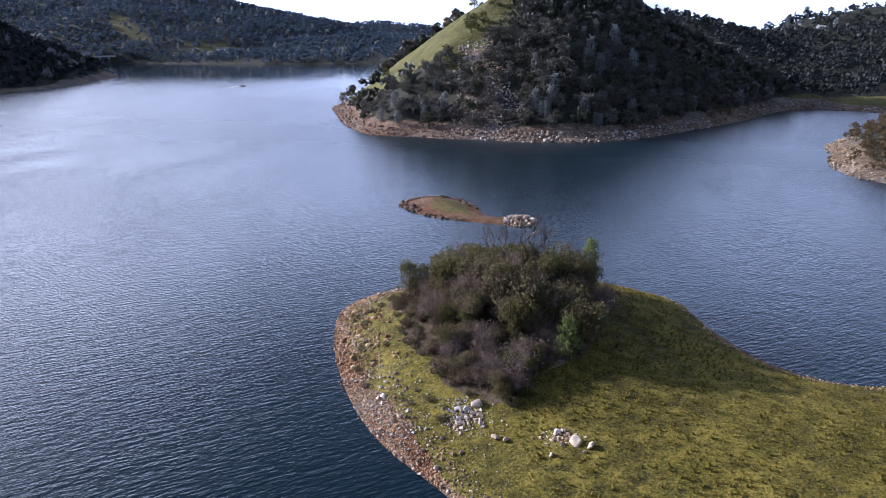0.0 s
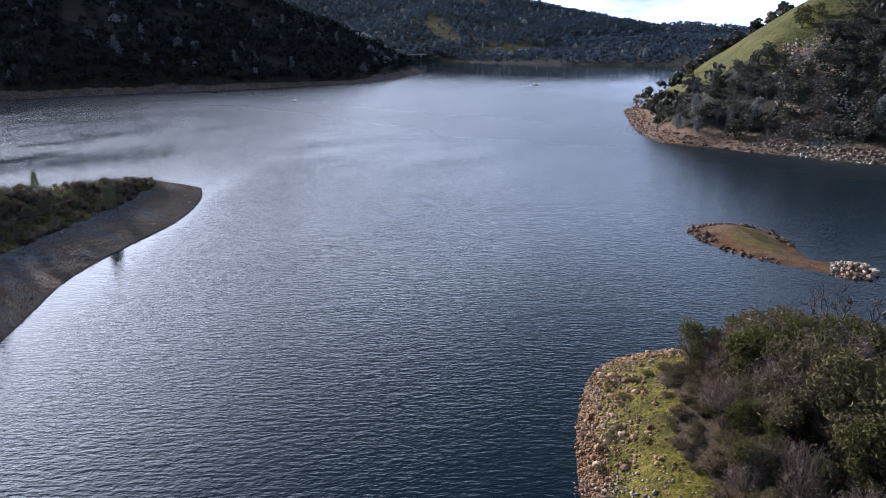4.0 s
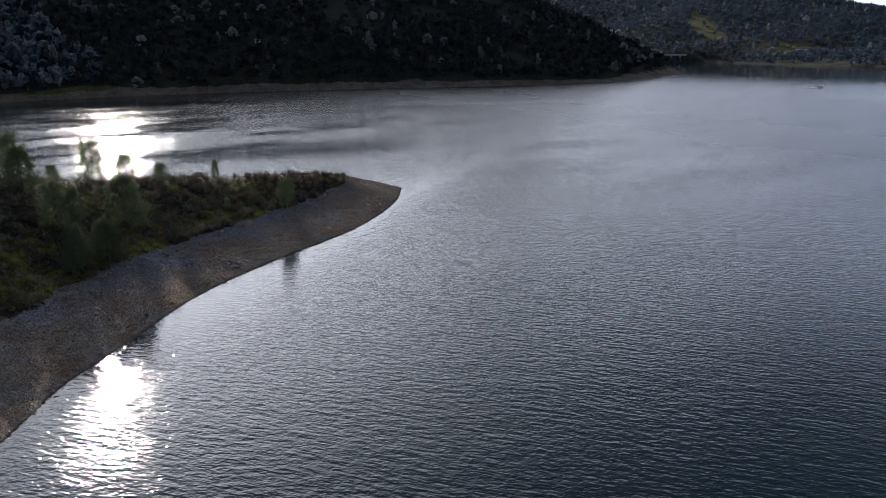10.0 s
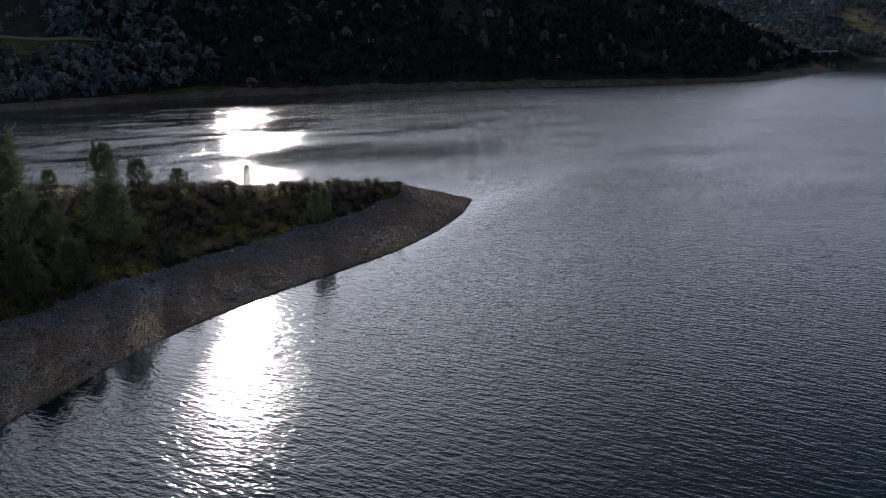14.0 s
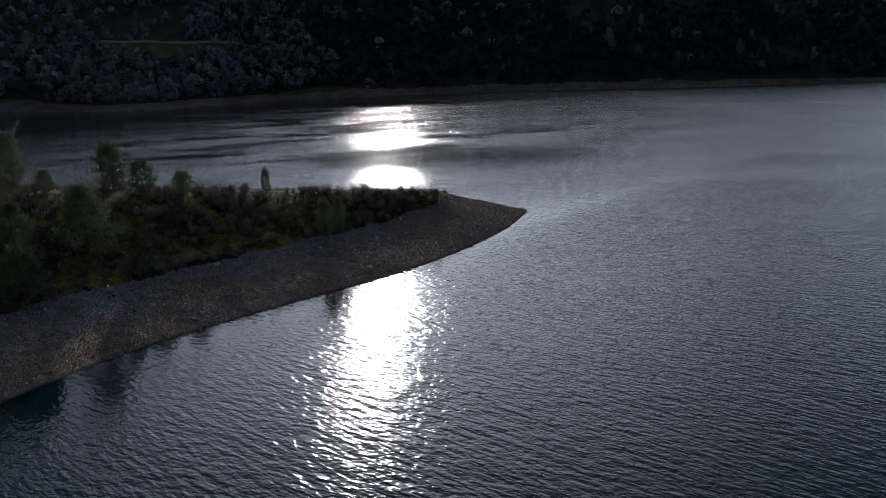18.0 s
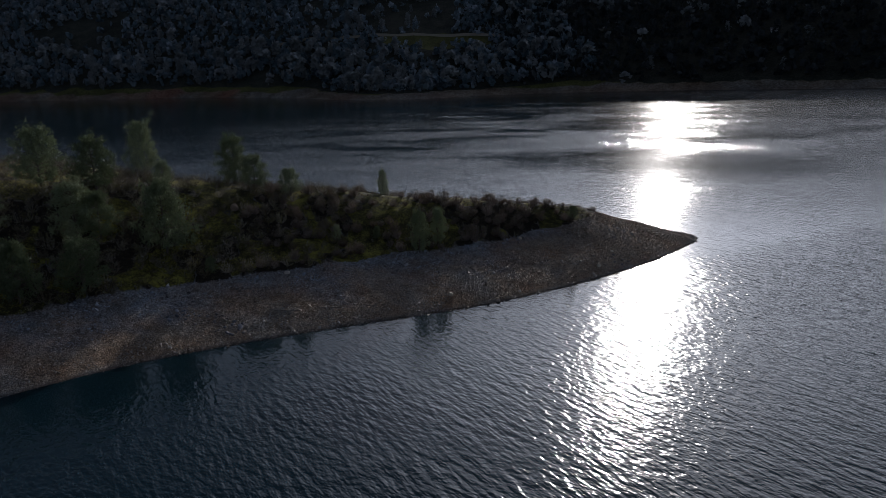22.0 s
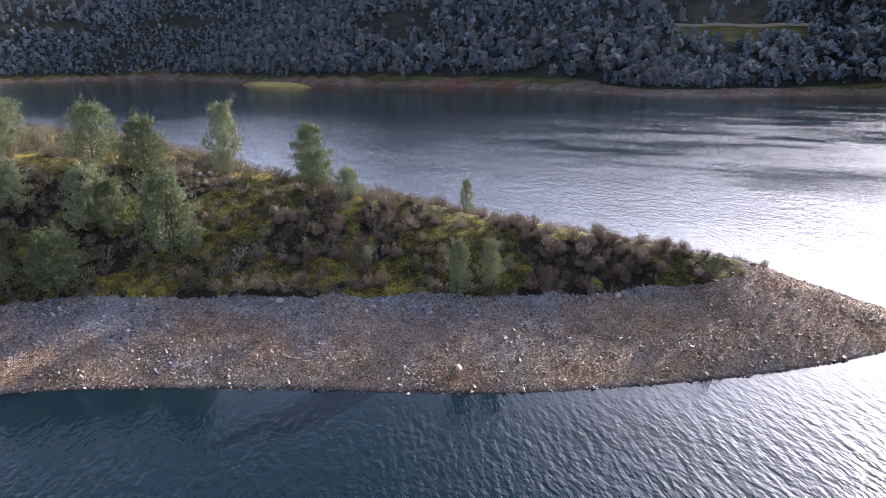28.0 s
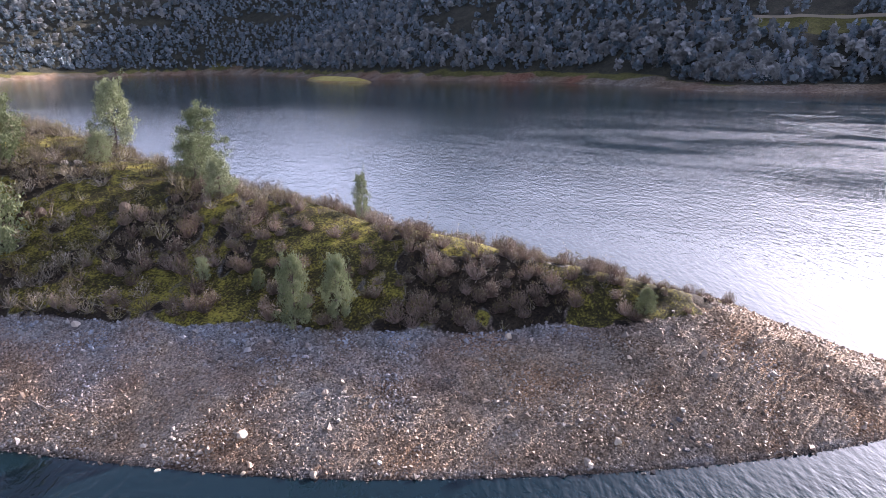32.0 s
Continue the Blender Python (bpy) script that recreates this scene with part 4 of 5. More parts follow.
FAR_OAKS = [crown(100 + k, 7, 46, 0.17, 0.55, 0.2, 0.95, 0.8) for k in range(5)]
FAR_PINES = [pine_crown(120 + k, 52, 0.115, 0.24)[1] for k in range(4)]
MID_OAKS = [crown(160 + k, 7, 30, 0.17, 0.55, 0.2, 0.97, 0.75) for k in range(6)]
POINT_OAKS = [crown(170 + k, 9, 150, 0.075, 0.55, 0.15, 0.97, 0.7) for k in range(5)]
SMALL_OAKS = [crown(150 + k, 6, 17, 0.27, 0.6, 0.2, 0.95, 0.8) for k in range(5)]
TINY_OAKS = [crown(140 + k, 7, 34, 0.165, 0.68, 0.05, 0.95, 0.9) for k in range(4)]


def wood(name, area, gap, seed, big, strip, label, pines=0.25, deep=1e9, kinds=None, material=None):
    x, y = in_reach(*area, gap, seed)
    d = -inside_by(x, y, LAKE)
    rng = np.random.default_rng(seed + 1)
    ok = (d > strip + rng.uniform(0, 3, len(x))) & (d < deep) & (rng.random(len(x)) > open_land(x, y))
    ok &= rng.random(len(x)) < 1.05 - 0.85 * smooth(0.25, 0.5, fbm(x, y, 60, 3, 89))
    x, y = x[ok], y[ok]
    z = land_height(x, y) - 0.3
    tall = rng.random(len(x)) < pines * (0.4 + 1.2 * vnoise(x / 45, y / 45, seed))
    size = big * rng.uniform(0.55, 1.2, len(x))
    at = np.stack([x, y, z], 1)
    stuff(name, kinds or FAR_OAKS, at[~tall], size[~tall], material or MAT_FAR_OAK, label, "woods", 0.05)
    if tall.any():
        stuff(name, FAR_PINES + FAR_OAKS[:3], at[tall], size[tall] * 1.3, MAT_FAR_PINE, label + ", grey pines among them", "woods", 0.04)


wood("far_wood", (-640, -250, 160, 680), 5.6, 201, 5.4, 8, "dark oak wood on the steep far shore", 0.05, 330, SMALL_OAKS)
wood("far_brush", (-900, -370, -640, 200), 5.7, 211, 4.9, 12, "dense dark brush above the bare far bank", 0.0, 330, SMALL_OAKS, MAT_HAZY_WEST)
wood("far_wood", (-700, -370, -420, 200), 12.0, 213, 6.6, 12, "pale pines and bare oaks above the bare far bank", 0.75, 200, None, MAT_HAZY_WEST)
wood("far_wood", (-640, -370, -260, 200), 8.0, 217, 6.2, 11, "pale pines and bare oaks along the far bank", 0.7, 45, None, MAT_HAZY_WEST)
wood("far_wood", (-900, -560, -820, -560), 10, 221, 8, 8, "wooded headland across the lake", 0.2, 250, None, MAT_HAZY_WEST)
wood("far_wood", (-1150, 60, 790, 1540), 9.0, 231, 6.6, 2, "wood on the distant mountain", 0.03, 760, TINY_OAKS, MAT_HAZY_MOUNTAIN)
wood("far_wood", (-640, 200, 1640, 2040), 15, 241, 9, 8, "wood on the farthest hill", 0.0, 1500, TINY_OAKS, MAT_HAZY_MOUNTAIN)
wood("far_wood", (-20, 440, 300, 510), 5.0, 251, 4.5, 8, "dark wood on the ridge behind the hill", 0.0, 1e9, MID_OAKS)
wood("far_wood", (180, 800, 540, 900), 16, 261, 9, 8, "wood on the far ridge", 0.1, 900, TINY_OAKS)
wood("shore_brush", (82, 210, 130, 262), 3.6, 271, 3.4, 3.5, "grey-brown brush on a rocky point", 0.0, 60, POINT_OAKS, MAT_HEATH)
# never in view: a sparse wood added only for reflections
wood("far_wood", (120, 520, -420, 140), 32, 281, 12, 8, "unseen oak wood on the shore, added for reflections", 0.2, 300)

# ---- things that are planted one by one ----
FIRST = {}


def placed(key, make, x, y, z, size, turn, label="", category="", group="", wide=1.0):
    """Build the kind named key once, then copy it."""
    m = Matrix.LocRotScale((x, y, z), Euler((0, 0, turn)), (size * wide, size * wide, size))
    if key in FIRST:
        ob, s0 = FIRST[key]
        return copy_thing(ob, m @ Matrix.Diagonal((1 / s0[0], 1 / s0[1], 1 / s0[2], 1)))
    ob = make()
    ob.matrix_basis = m
    FIRST[key] = ob, tuple(ob.scale)
    return tagged(ob, label, category, group)


def oak(seed, material=None, leaf=420, leaf_size=0.056, thin=0.7):
    """A small rounded oak, 1 high."""
    def make():
        rng = np.random.default_rng(seed)
        root = new("oak_tree")
        wooden = [tube([(0, 0, -0.05), (0.02, 0.01, 0.18), (0.0, 0.03, 0.38), (0.02, 0.02, 0.7)], (0.04, 0.032, 0.025, 0.008))]
        for k in range(6):
            w = k * 1.05 + rng.uniform(-0.3, 0.3)
            wooden.append(tube([(0, 0.02, 0.18 + 0.04 * k), (0.18 * math.cos(w), 0.18 * math.sin(w), 0.4 + 0.04 * k), (0.36 * math.cos(w), 0.36 * math.sin(w), 0.52 + 0.05 * k)], (0.02, 0.013, 0.004), 4))
        part("trunk", mesh_of("oak trunk", *joined(wooden), MAT_BARK), root)
        part("crown", mesh_of("oak crown", *crown(seed, 13, leaf, leaf_size, 0.56, 0.22, 0.97, thin), material or MAT_OAK), root)
        return root
    return make


def pine(seed, leaf=1500, wide=0.29, leaf_size=0.032, material=None):
    """A young grey pine, 1 high."""
    def make():
        root = new("pine_tree")
        limbs, green = pine_crown(seed, leaf, leaf_size, wide)
        wooden = [tube([(0, 0, -0.04), (0.01, 0, 0.3), (-0.008, 0.01, 0.65), (0, 0, 0.98)], (0.022, 0.017, 0.011, 0.003), 6)]
        wooden += [tube([a, b], (0.006, 0.002), 3) for a, b in limbs]
        part("trunk", mesh_of("pine trunk", *joined(wooden), MAT_BARK), root)
        part("crown", mesh_of("pine crown", *green, material or MAT_PINE), root, "grey-green needles")
        return root
    return make


def shrub(seed, leaf=150, material=None, twigs=80, spread=0.62, name="shrub", fine=0.011, thin=0.22):
    def make():
        root = new(name)
        wood_part, green = twig_bush(seed, twigs, spread, fine, leaf, 0.07, 0.13 if material is MAT_BARE else thin)
        part("woody_stem", mesh_of("shrub branches", *wood_part, MAT_BARE), root)
        part("foliage", mesh_of("shrub foliage", *green, material or MAT_SHRUB), root)
        return root
    return make


def bare_tree(seed, forks=5):
    """A leafless tree, 1 high, with forking limbs and a haze of twigs."""
    def make():
        rng = np.random.default_rng(seed)
        root = new("bare_tree")
        wooden, fine = [], []

        def grow(at, way, length, thick, depth):
            mid = at + way * length * 0.5 + rng.normal(0, 0.025, 3) * length * 4
            end = at + way * length + rng.normal(0, 0.04, 3) * length * 3
            (wooden if depth < 3 else fine).append(tube([at, mid, end], (thick, thick * 0.8, thick * 0.55), 4 if depth < 3 else 3))
            if depth < forks:
                for _ in range(3 if depth < 2 else 2):
                    turn = way + rng.normal(0, 0.55, 3) + np.array((0, 0, 0.12))
                    grow(end if rng.random() < 0.6 else mid, turn / np.linalg.norm(turn), length * rng.uniform(0.6, 0.82), thick * 0.69, depth + 1)

        grow(np.array((0, 0, -0.03)), np.array((0, 0, 1.0)), 0.27, 0.016, 0)
        part("trunk", mesh_of("bare trunk", *joined(wooden), MAT_BARK), root)
        tagged(part("twig_haze", mesh_of("bare twigs", *joined(fine), MAT_BARE), root), kind="stuff")
        return root
    return make


def boulder(seed, material, detail=3, flat=0.7):
    def make():
        return new("boulder", mesh_of("boulder", *stone(seed, detail, flat, 0.06), material))
    return make


# ---- the hill across the water ----
hx, hy = in_reach(-62, 128, 212, 330, 3.9, 301)
hd = -inside_by(hx, hy, LAKE)
rng = np.random.default_rng(302)
scree_at = inside_by(hx, hy, np.array(SCREE, float))
keep = (hd > 4.8 + rng.uniform(0, 2.5, len(hx))) & (hd < 110) & (rng.random(len(hx)) > open_land(hx, hy) * 1.1) & ((scree_at < 0) | (rng.random(len(hx)) < 0.45))
hx, hy = hx[keep], hy[keep]
hz = land_height(hx, hy) - 0.2
order = np.argsort(hy - 0.15 * hx + rng.uniform(0, 12, len(hx)))
near, rest = order[:290], order[290:]
for k in near:
    kind = int(rng.integers(0, 6))
    size = rng.uniform(3.0, 5.6) * (0.8 if hx[k] < -14 else 1.0)
    if rng.random() < 0.14:
        placed(f"hill pine {kind % 2}", pine(320 + kind % 2, 420, 0.26, 0.06, MAT_FAR_PINE), hx[k], hy[k], hz[k], size * 1.25, rng.uniform(0, 6.28),
               "pale grey-green pine on the steep hill", "tree", "trees on the hill")
    else:
        placed(f"hill oak {kind}", oak(310 + kind), hx[k], hy[k], hz[k], size, rng.uniform(0, 6.28), "dark rounded oak on the steep hill", "tree", "trees on the hill", rng.uniform(0.9, 1.25))
stuff("hill_wood", FAR_OAKS, np.stack([hx, hy, hz], 1)[rest], rng.uniform(3.4, 6.4, len(rest)), MAT_OAK, "dark oak wood on the back of the hill", "woods", 0.05)
for x, y, s in ((0.6, 263, 6.5), (5, 267, 4.6), (9, 279, 5), (2, 302, 4.4), (-9, 306, 3.6), (-34, 300, 3.8), (-55, 317, 4.6), (-50, 311, 2.8)):
    placed("ridge oak", oak(309, MAT_OLIVE, 420), x, y, float(land_height(np.array([x]), np.array([y]))[0]) - 0.2, s, x * 1.7, "single spreading oak on the green ridge", "tree", "trees on the hill")

ROCKS_S = [stone(400 + k, 1, 0.7) for k in range(9)]


def chip(seed):
    """A small broken stone: an uneven double pyramid."""
    rng = np.random.default_rng(seed)
    v = np.array([(0.5, 0, 0), (0, 0.42, 0), (-0.5, 0, 0), (0, -0.42, 0), (0, 0, 0.34), (0, 0, -0.34)]) + rng.normal(0, 0.1, (6, 3))
    return v, np.array([(0, 1, 4), (1, 2, 4), (2, 3, 4), (3, 0, 4), (1, 0, 5), (2, 1, 5), (3, 2, 5), (0, 3, 5)])


CHIPS = [chip(460 + k) for k in range(12)]


def rocks_on(name, xs, ys, height, sizes, material, label, sink=0.25, tilt=0.2, variants=None):
    z = height(xs, ys)
    stuff(name, variants or ROCKS_S, np.stack([xs, ys, z - sizes * sink + sizes * 0.38], 1), sizes, material, label, "rocks", tilt)


sx, sy = in_reach(-70, 170, 140, 335, 0.75, 411)
sd = -inside_by(sx, sy, LAKE)
rng = np.random.default_rng(412)
keep = (sd > -0.4) & (sd < 5.5 + 1.5 * fbm(sx, sy, 9, 2, 5)) & (rng.random(len(sx)) < 0.72 + 0.5 * fbm(sx, sy, 16, 2, 6))
pale = keep & (sx > 2) & (sx < 80) & (rng.random(len(sx)) < 0.6)
point = keep & (sx > 79) & (sy < 262)
rocks_on("shore_rocks", sx[point], sy[point], land_height, rng.lognormal(-0.85, 0.45, int(point.sum())), MAT_TAN_STONE, "tan broken stones on the rocky point")
keep &= ~point
rusty = keep & ~pale & (sx < -2 + 6 * fbm(sx, sy, 9, 2, 8))
rocks_on("shore_rocks", sx[rusty], sy[rusty], land_height, np.minimum(rng.lognormal(-0.75, 0.4, int(rusty.sum())), 1.1), MAT_RUST_ROCK, "rust-brown stones below the hill's green flank")
keep &= ~rusty
rocks_on("shore_rocks", sx[keep & ~pale], sy[keep & ~pale], land_height, np.minimum(rng.lognormal(-0.55, 0.45, int((keep & ~pale).sum())), 1.5), MAT_SHORE_ROCK, "brown broken rocks along the hill's waterline")
rocks_on("shore_rocks", sx[pale], sy[pale], land_height, np.minimum(rng.lognormal(-0.35, 0.4, int(pale.sum())), 1.6), MAT_SCREE, "pale grey boulders along the hill's waterline")
sx, sy = in_reach(-16, 16, 214, 268, 0.62, 413)
keep = (inside_by(sx, sy, np.array(SCREE, float)) > -2.5 + 2 * fbm(sx, sy, 6, 2, 92)) & (rng.random(len(sx)) < 0.7) & (inside_by(sx, sy, LAKE) < -3)
rocks_on("scree", sx[keep], sy[keep], land_height, np.minimum(rng.lognormal(-0.45, 0.45, int(keep.sum())), 1.4), MAT_SCREE, "grey scree of broken rock in a gully")

# ---- the islet ----
sx, sy = in_reach(-16, 14, 113, 142, 0.46, 421)
d = inside_by(sx, sy, ISLET)
rng = np.random.default_rng(422)
back_rim = (d > -0.2) & (d < 1.7) & (sy > 128 + 0.2 * sx) & (sx < 3)
front_rim = (d > -0.2) & (d < 0.9) & (rng.random(len(sx)) < 0.35) & (sx < 1)
keep = back_rim & (rng.random(len(sx)) < 0.95) | front_rim
rocks_on("islet_rocks", sx[keep], sy[keep], islet_height, rng.lognormal(-0.8, 0.4, int(keep.sum())), MAT_DARK_ROCK, "dark rim of rocks round the islet")
pile = (np.hypot(sx - 9.3, (sy - 119) * 0.8) < 3.3) & (d > -0.3)
for x, y in zip(sx[pile], sy[pile]):
    k = int(rng.integers(0, 5))
    size = float(rng.lognormal(-0.75, 0.4))
    z = float(islet_height(np.array([x]), np.array([y]))[0])
    placed(f"white rock {k}", boulder(430 + k, MAT_TAN_WHITE, 1, 0.8), x, y, z + size * 0.12 + 0.25 * max(0.0, 1 - math.hypot(x - 9.3, y - 119) / 3), size, rng.uniform(0, 6.28), "pale angular rock in the pile at the islet's end", "rock", "white rock pile")

# ---- the island ----
def on(height, x, y):
    return float(height(np.array([float(x)]), np.array([float(y)]))[0])


rng = np.random.default_rng(501)
bx, by = in_reach(-10, 20, 51, 88, 1.45, 502)
inb = island_bush(bx, by)
keep = inb > 0.5
for x, y in zip(bx[keep], by[keep]):
    z = on(island_height, x, y) - 0.1
    front = y < 63 + 1.5 * math.sin(x) or x < -2.5
    u = rng.random()
    low = x < 0.5 - 0.16 * (y - 52) + 0.9 * math.sin(y * 0.9)
    if not front and not low and rng.random() < 0.27:
        continue
    if low and y < 79:
        k = int(rng.integers(0, 3))
        placed(f"slope shrub {k}", shrub(506 + k, 420, MAT_HEATH if k else MAT_OLIVE, 70, 0.7, "slope_shrub", 0.02, 0.4), x, y, z, rng.uniform(0.6, 1.25), rng.uniform(0, 6.28), "low brown heath shrub on the island's slope", "shrub", "island thicket", rng.uniform(1.1, 1.5))
    elif front and u < 0.55 or u < 0.25:
        k = int(rng.integers(0, 4))
        placed(f"island bare shrub {k}", shrub(510 + k, 420, MAT_BARE, 170, 0.68, "leafless_shrub"), x, y, z, rng.uniform(1.4, 2.5) * (1.7 if y > 64 and not front else 1.2 if y > 64 else 1), rng.uniform(0, 6.28), "leafless grey-brown shrub in the island thicket", "shrub", "island thicket")
    else:
        k = int(rng.integers(0, 5))
        placed(f"island bush {k}", oak(520 + k, MAT_OLIVE, 2000, 0.034, 0.42), x, y, z - 0.4, rng.uniform(1.4, 2.9) if front else rng.uniform(1.9, 5.4), rng.uniform(0, 6.28), "olive-green evergreen bush in the island thicket", "bush", "island thicket", rng.uniform(0.8, 1.1))
for x, y, s in ((7.5, 77.5, 12.4), (9.5, 77.5, 11.0), (3.5, 78, 10.6), (-0.5, 76, 8.4), (11.5, 76, 9.2), (0.5, 66, 4.6), (4.5, 62.5, 4.6), (5.5, 72, 6.0), (2.0, 72, 6.0)):
    placed("island bare tree", bare_tree(531, 6), x, y, on(island_height, x, y), s, x, "leafless tree rising out of the thicket", "tree", "island thicket")
for x, y, s, w in ((9.4, 59.6, 4.0, 1.0), (14.6, 81, 5.9, 0.75)):
    placed("island pine", pine(541, 1700, 0.31, 0.034, MAT_FRESH), x, y, on(island_height, x, y), s, x, "bright green young pine at the thicket's edge", "tree", "island pines", w)
for x, y, s in ((-6.0, 77.0, 4.2), (-4.4, 78.2, 3.4)):
    placed("rim bush", oak(545, MAT_OLIVE, 1500, 0.034, 0.3), x, y, on(island_height, x, y) - 0.3, s, x, "dark green upright bush at the thicket's rim", "bush", "island thicket", 0.85)
for x, y, s in ((11.9, 63.4, 2.9), (13.4, 66.8, 2.0)):
    placed("sage bush", oak(547, MAT_PINE, 1500, 0.034, 0.4), x, y, on(island_height, x, y) - 0.3, s, x, "rounded sage-green bush at the thicket's edge", "bush", "island thicket", 0.9)
hx2, hy2 = in_reach(-13, 8, 50, 78, 1.1, 551)
keep = (island_bush(hx2, hy2) < 0.4) & (inside_by(hx2, hy2, ISLAND) > 1.0) & (hx2 < 3 - 0.28 * (hy2 - 50)) & (rng.random(len(hx2)) < 0.22)
keep |= (island_bush(hx2, hy2) < 0.6) & (island_bush(hx2, hy2) > 0.02) & (inside_by(hx2, hy2, ISLAND) > 0.8)
keep |= (island_bush(hx2, hy2) > 0.3) & (hx2 < 1.0 - 0.16 * (hy2 - 52)) & (rng.random(len(hx2)) < 0.75)
for x, y in zip(hx2[keep], hy2[keep]):
    k = int(rng.integers(0, 3))
    placed(f"heath {k}", shrub(560 + k, 420, MAT_OLIVE, 50, 0.75, "heath_bush", 0.02, 0.4), x, y, on(island_height, x, y) - 0.05, rng.uniform(0.3, 0.62), rng.uniform(0, 6.28), "low dark heath bush on the stony slope", "shrub", "heath bushes", 1.3)
for x, y, s, f in ((8.4, 47.9, 1.35, 0.75), (9.5, 47.3, 1.0, 0.6), (2.8, 49.2, 0.9, 0.7), (3.5, 48.9, 0.8, 0.7), (1.4, 53.6, 1.3, 0.75), (0.5, 53.2, 0.9, 0.7), (-6.6, 56.6, 0.9, 0.7), (-2.8, 48.9, 0.6, 0.6), (7.3, 49.2, 0.7, 0.6), (6.6, 46.6, 0.6, 0.6), (9.0, 46.7, 0.5, 0.6)):
    placed(f"island boulder {f}", boulder(int(570 + f * 100), MAT_PALE_ROCK, 2, f), x, y, on(island_height, x, y) + s * 0.12, s, x * 2.1, "white quartz boulder on the grass", "boulder", "white boulders")
rx, ry = in_reach(-15, 16, 43, 86, 0.2, 581)
d = inside_by(rx, ry, ISLAND)
pile = np.exp(-(((rx - 0.4) / 1.6) ** 2 + ((ry - 52.3) / 1.9) ** 2)) + 0.8 * np.exp(-(((rx - 7.5) / 1.3) ** 2 + ((ry - 48.6) / 0.8) ** 2))
west = smooth(4, -8, rx + 0.3 * (ry - 50))
keep = (d > 0) & (island_bush(rx, ry) < 0.5) & (rng.random(len(rx)) < np.maximum(pile * 1.3, np.maximum(west * 0.75 * np.exp(-d / 7), 0.75 * smooth(62, 68, ry) * smooth(4.5, 1.5, d) * (rx < 0))))
north_end = keep & (ry > 62)
rocks_on("tan_stones", rx[north_end], ry[north_end], island_height, np.minimum(rng.lognormal(-1.65, 0.5, int(north_end.sum())), 0.8), MAT_WARM_STONE, "tan broken stones on the island's stony end")
keep &= ~north_end
rocks_on("pale_stones", rx[keep], ry[keep], island_height, np.minimum(rng.lognormal(-2.0, 0.5, int(keep.sum())) * (1.1 + 0.6 * pile[keep]), 0.5), MAT_TAN_WHITE, "scattered pale stones on the island's slope", variants=CHIPS)
rx, ry = in_reach(-16, 40, 40, 92, 0.27, 583)
d = inside_by(rx, ry, ISLAND)
keep = (d > -0.3) & (d < 1.6 + 2.4 * smooth(6, -8, rx)) & (rng.random(len(rx)) < 0.5) & (island_bush(rx, ry) < 0.5)
rocks_on("shore_stones", rx[keep], ry[keep], island_height, rng.lognormal(-2.0, 0.5, int(keep.sum())), MAT_TAN_STONE, "tan and brown stones along the island's waterline")


def tuft(seed, blades=5):
    rng = np.random.default_rng(seed)
    pieces = []
    for _ in range(blades):
        w = rng.uniform(0, 6.28)
        out = np.array((math.cos(w), math.sin(w), 0)) * rng.uniform(0.3, 0.8)
        side = np.array((-math.sin(w), math.cos(w), 0)) * 0.13
        pieces.append((np.array([-side, side, out + np.array((0, 0, rng.uniform(0.5, 1)))]), np.array([(0, 1, 2)])))
    return joined(pieces)


TUFTS = [tuft(600 + k) for k in range(5)]
gx, gy = in_reach(-12, 50, 40, 90, 0.27, 611)
d = inside_by(gx, gy, ISLAND)
keep = (d > 1.2) & (island_bush(gx, gy) < 0.35) & (rng.random(len(gx)) < 0.25 + 0.75 * smooth(-6, 6, gx + 0.2 * (gy - 50))) & (fbm(gx, gy, 1.6, 2, 7) > -0.35) & (np.hypot(gx - 0.4, gy - 52.3) > 2.6) & (np.hypot(gx - 8, gy - 48.2) > 1.8)
gx, gy = gx[keep], gy[keep]
stuff("grass", TUFTS, np.stack([gx, gy, island_height(gx, gy) - 0.03], 1), rng.uniform(0.08, 0.2, len(gx)), MAT_TUFT, "short yellow-green winter grass", "grass", 0.15)

TUSSOCKS = [tuft(620 + k, 14) for k in range(5)]
gx, gy = in_reach(-8, 60, 30, 90, 0.62, 613)
d = inside_by(gx, gy, ISLAND)
track = np.abs(gx - np.interp(gy, TRAIL_Y, TRAIL_X))
keep = (d > 1.5) & (island_bush(gx, gy) < 0.3) & (rng.random(len(gx)) < 0.3 + 0.5 * smooth(-0.3, 0.3, fbm(gx, gy, 4, 3, 9))) & (gx > 4 - 0.3 * (gy - 50)) & (np.hypot(gx - 8, gy - 48.2) > 1.6) & ((track > 0.7) | (gy > 62))
gx, gy = gx[keep], gy[keep]
stuff("grass_tussocks", TUSSOCKS, np.stack([gx, gy, island_height(gx, gy) - 0.05], 1), rng.uniform(0.2, 0.42, len(gx)), MAT_TUFT, "clumped yellow-green tussocks in the island's meadow", "grass", 0.15)

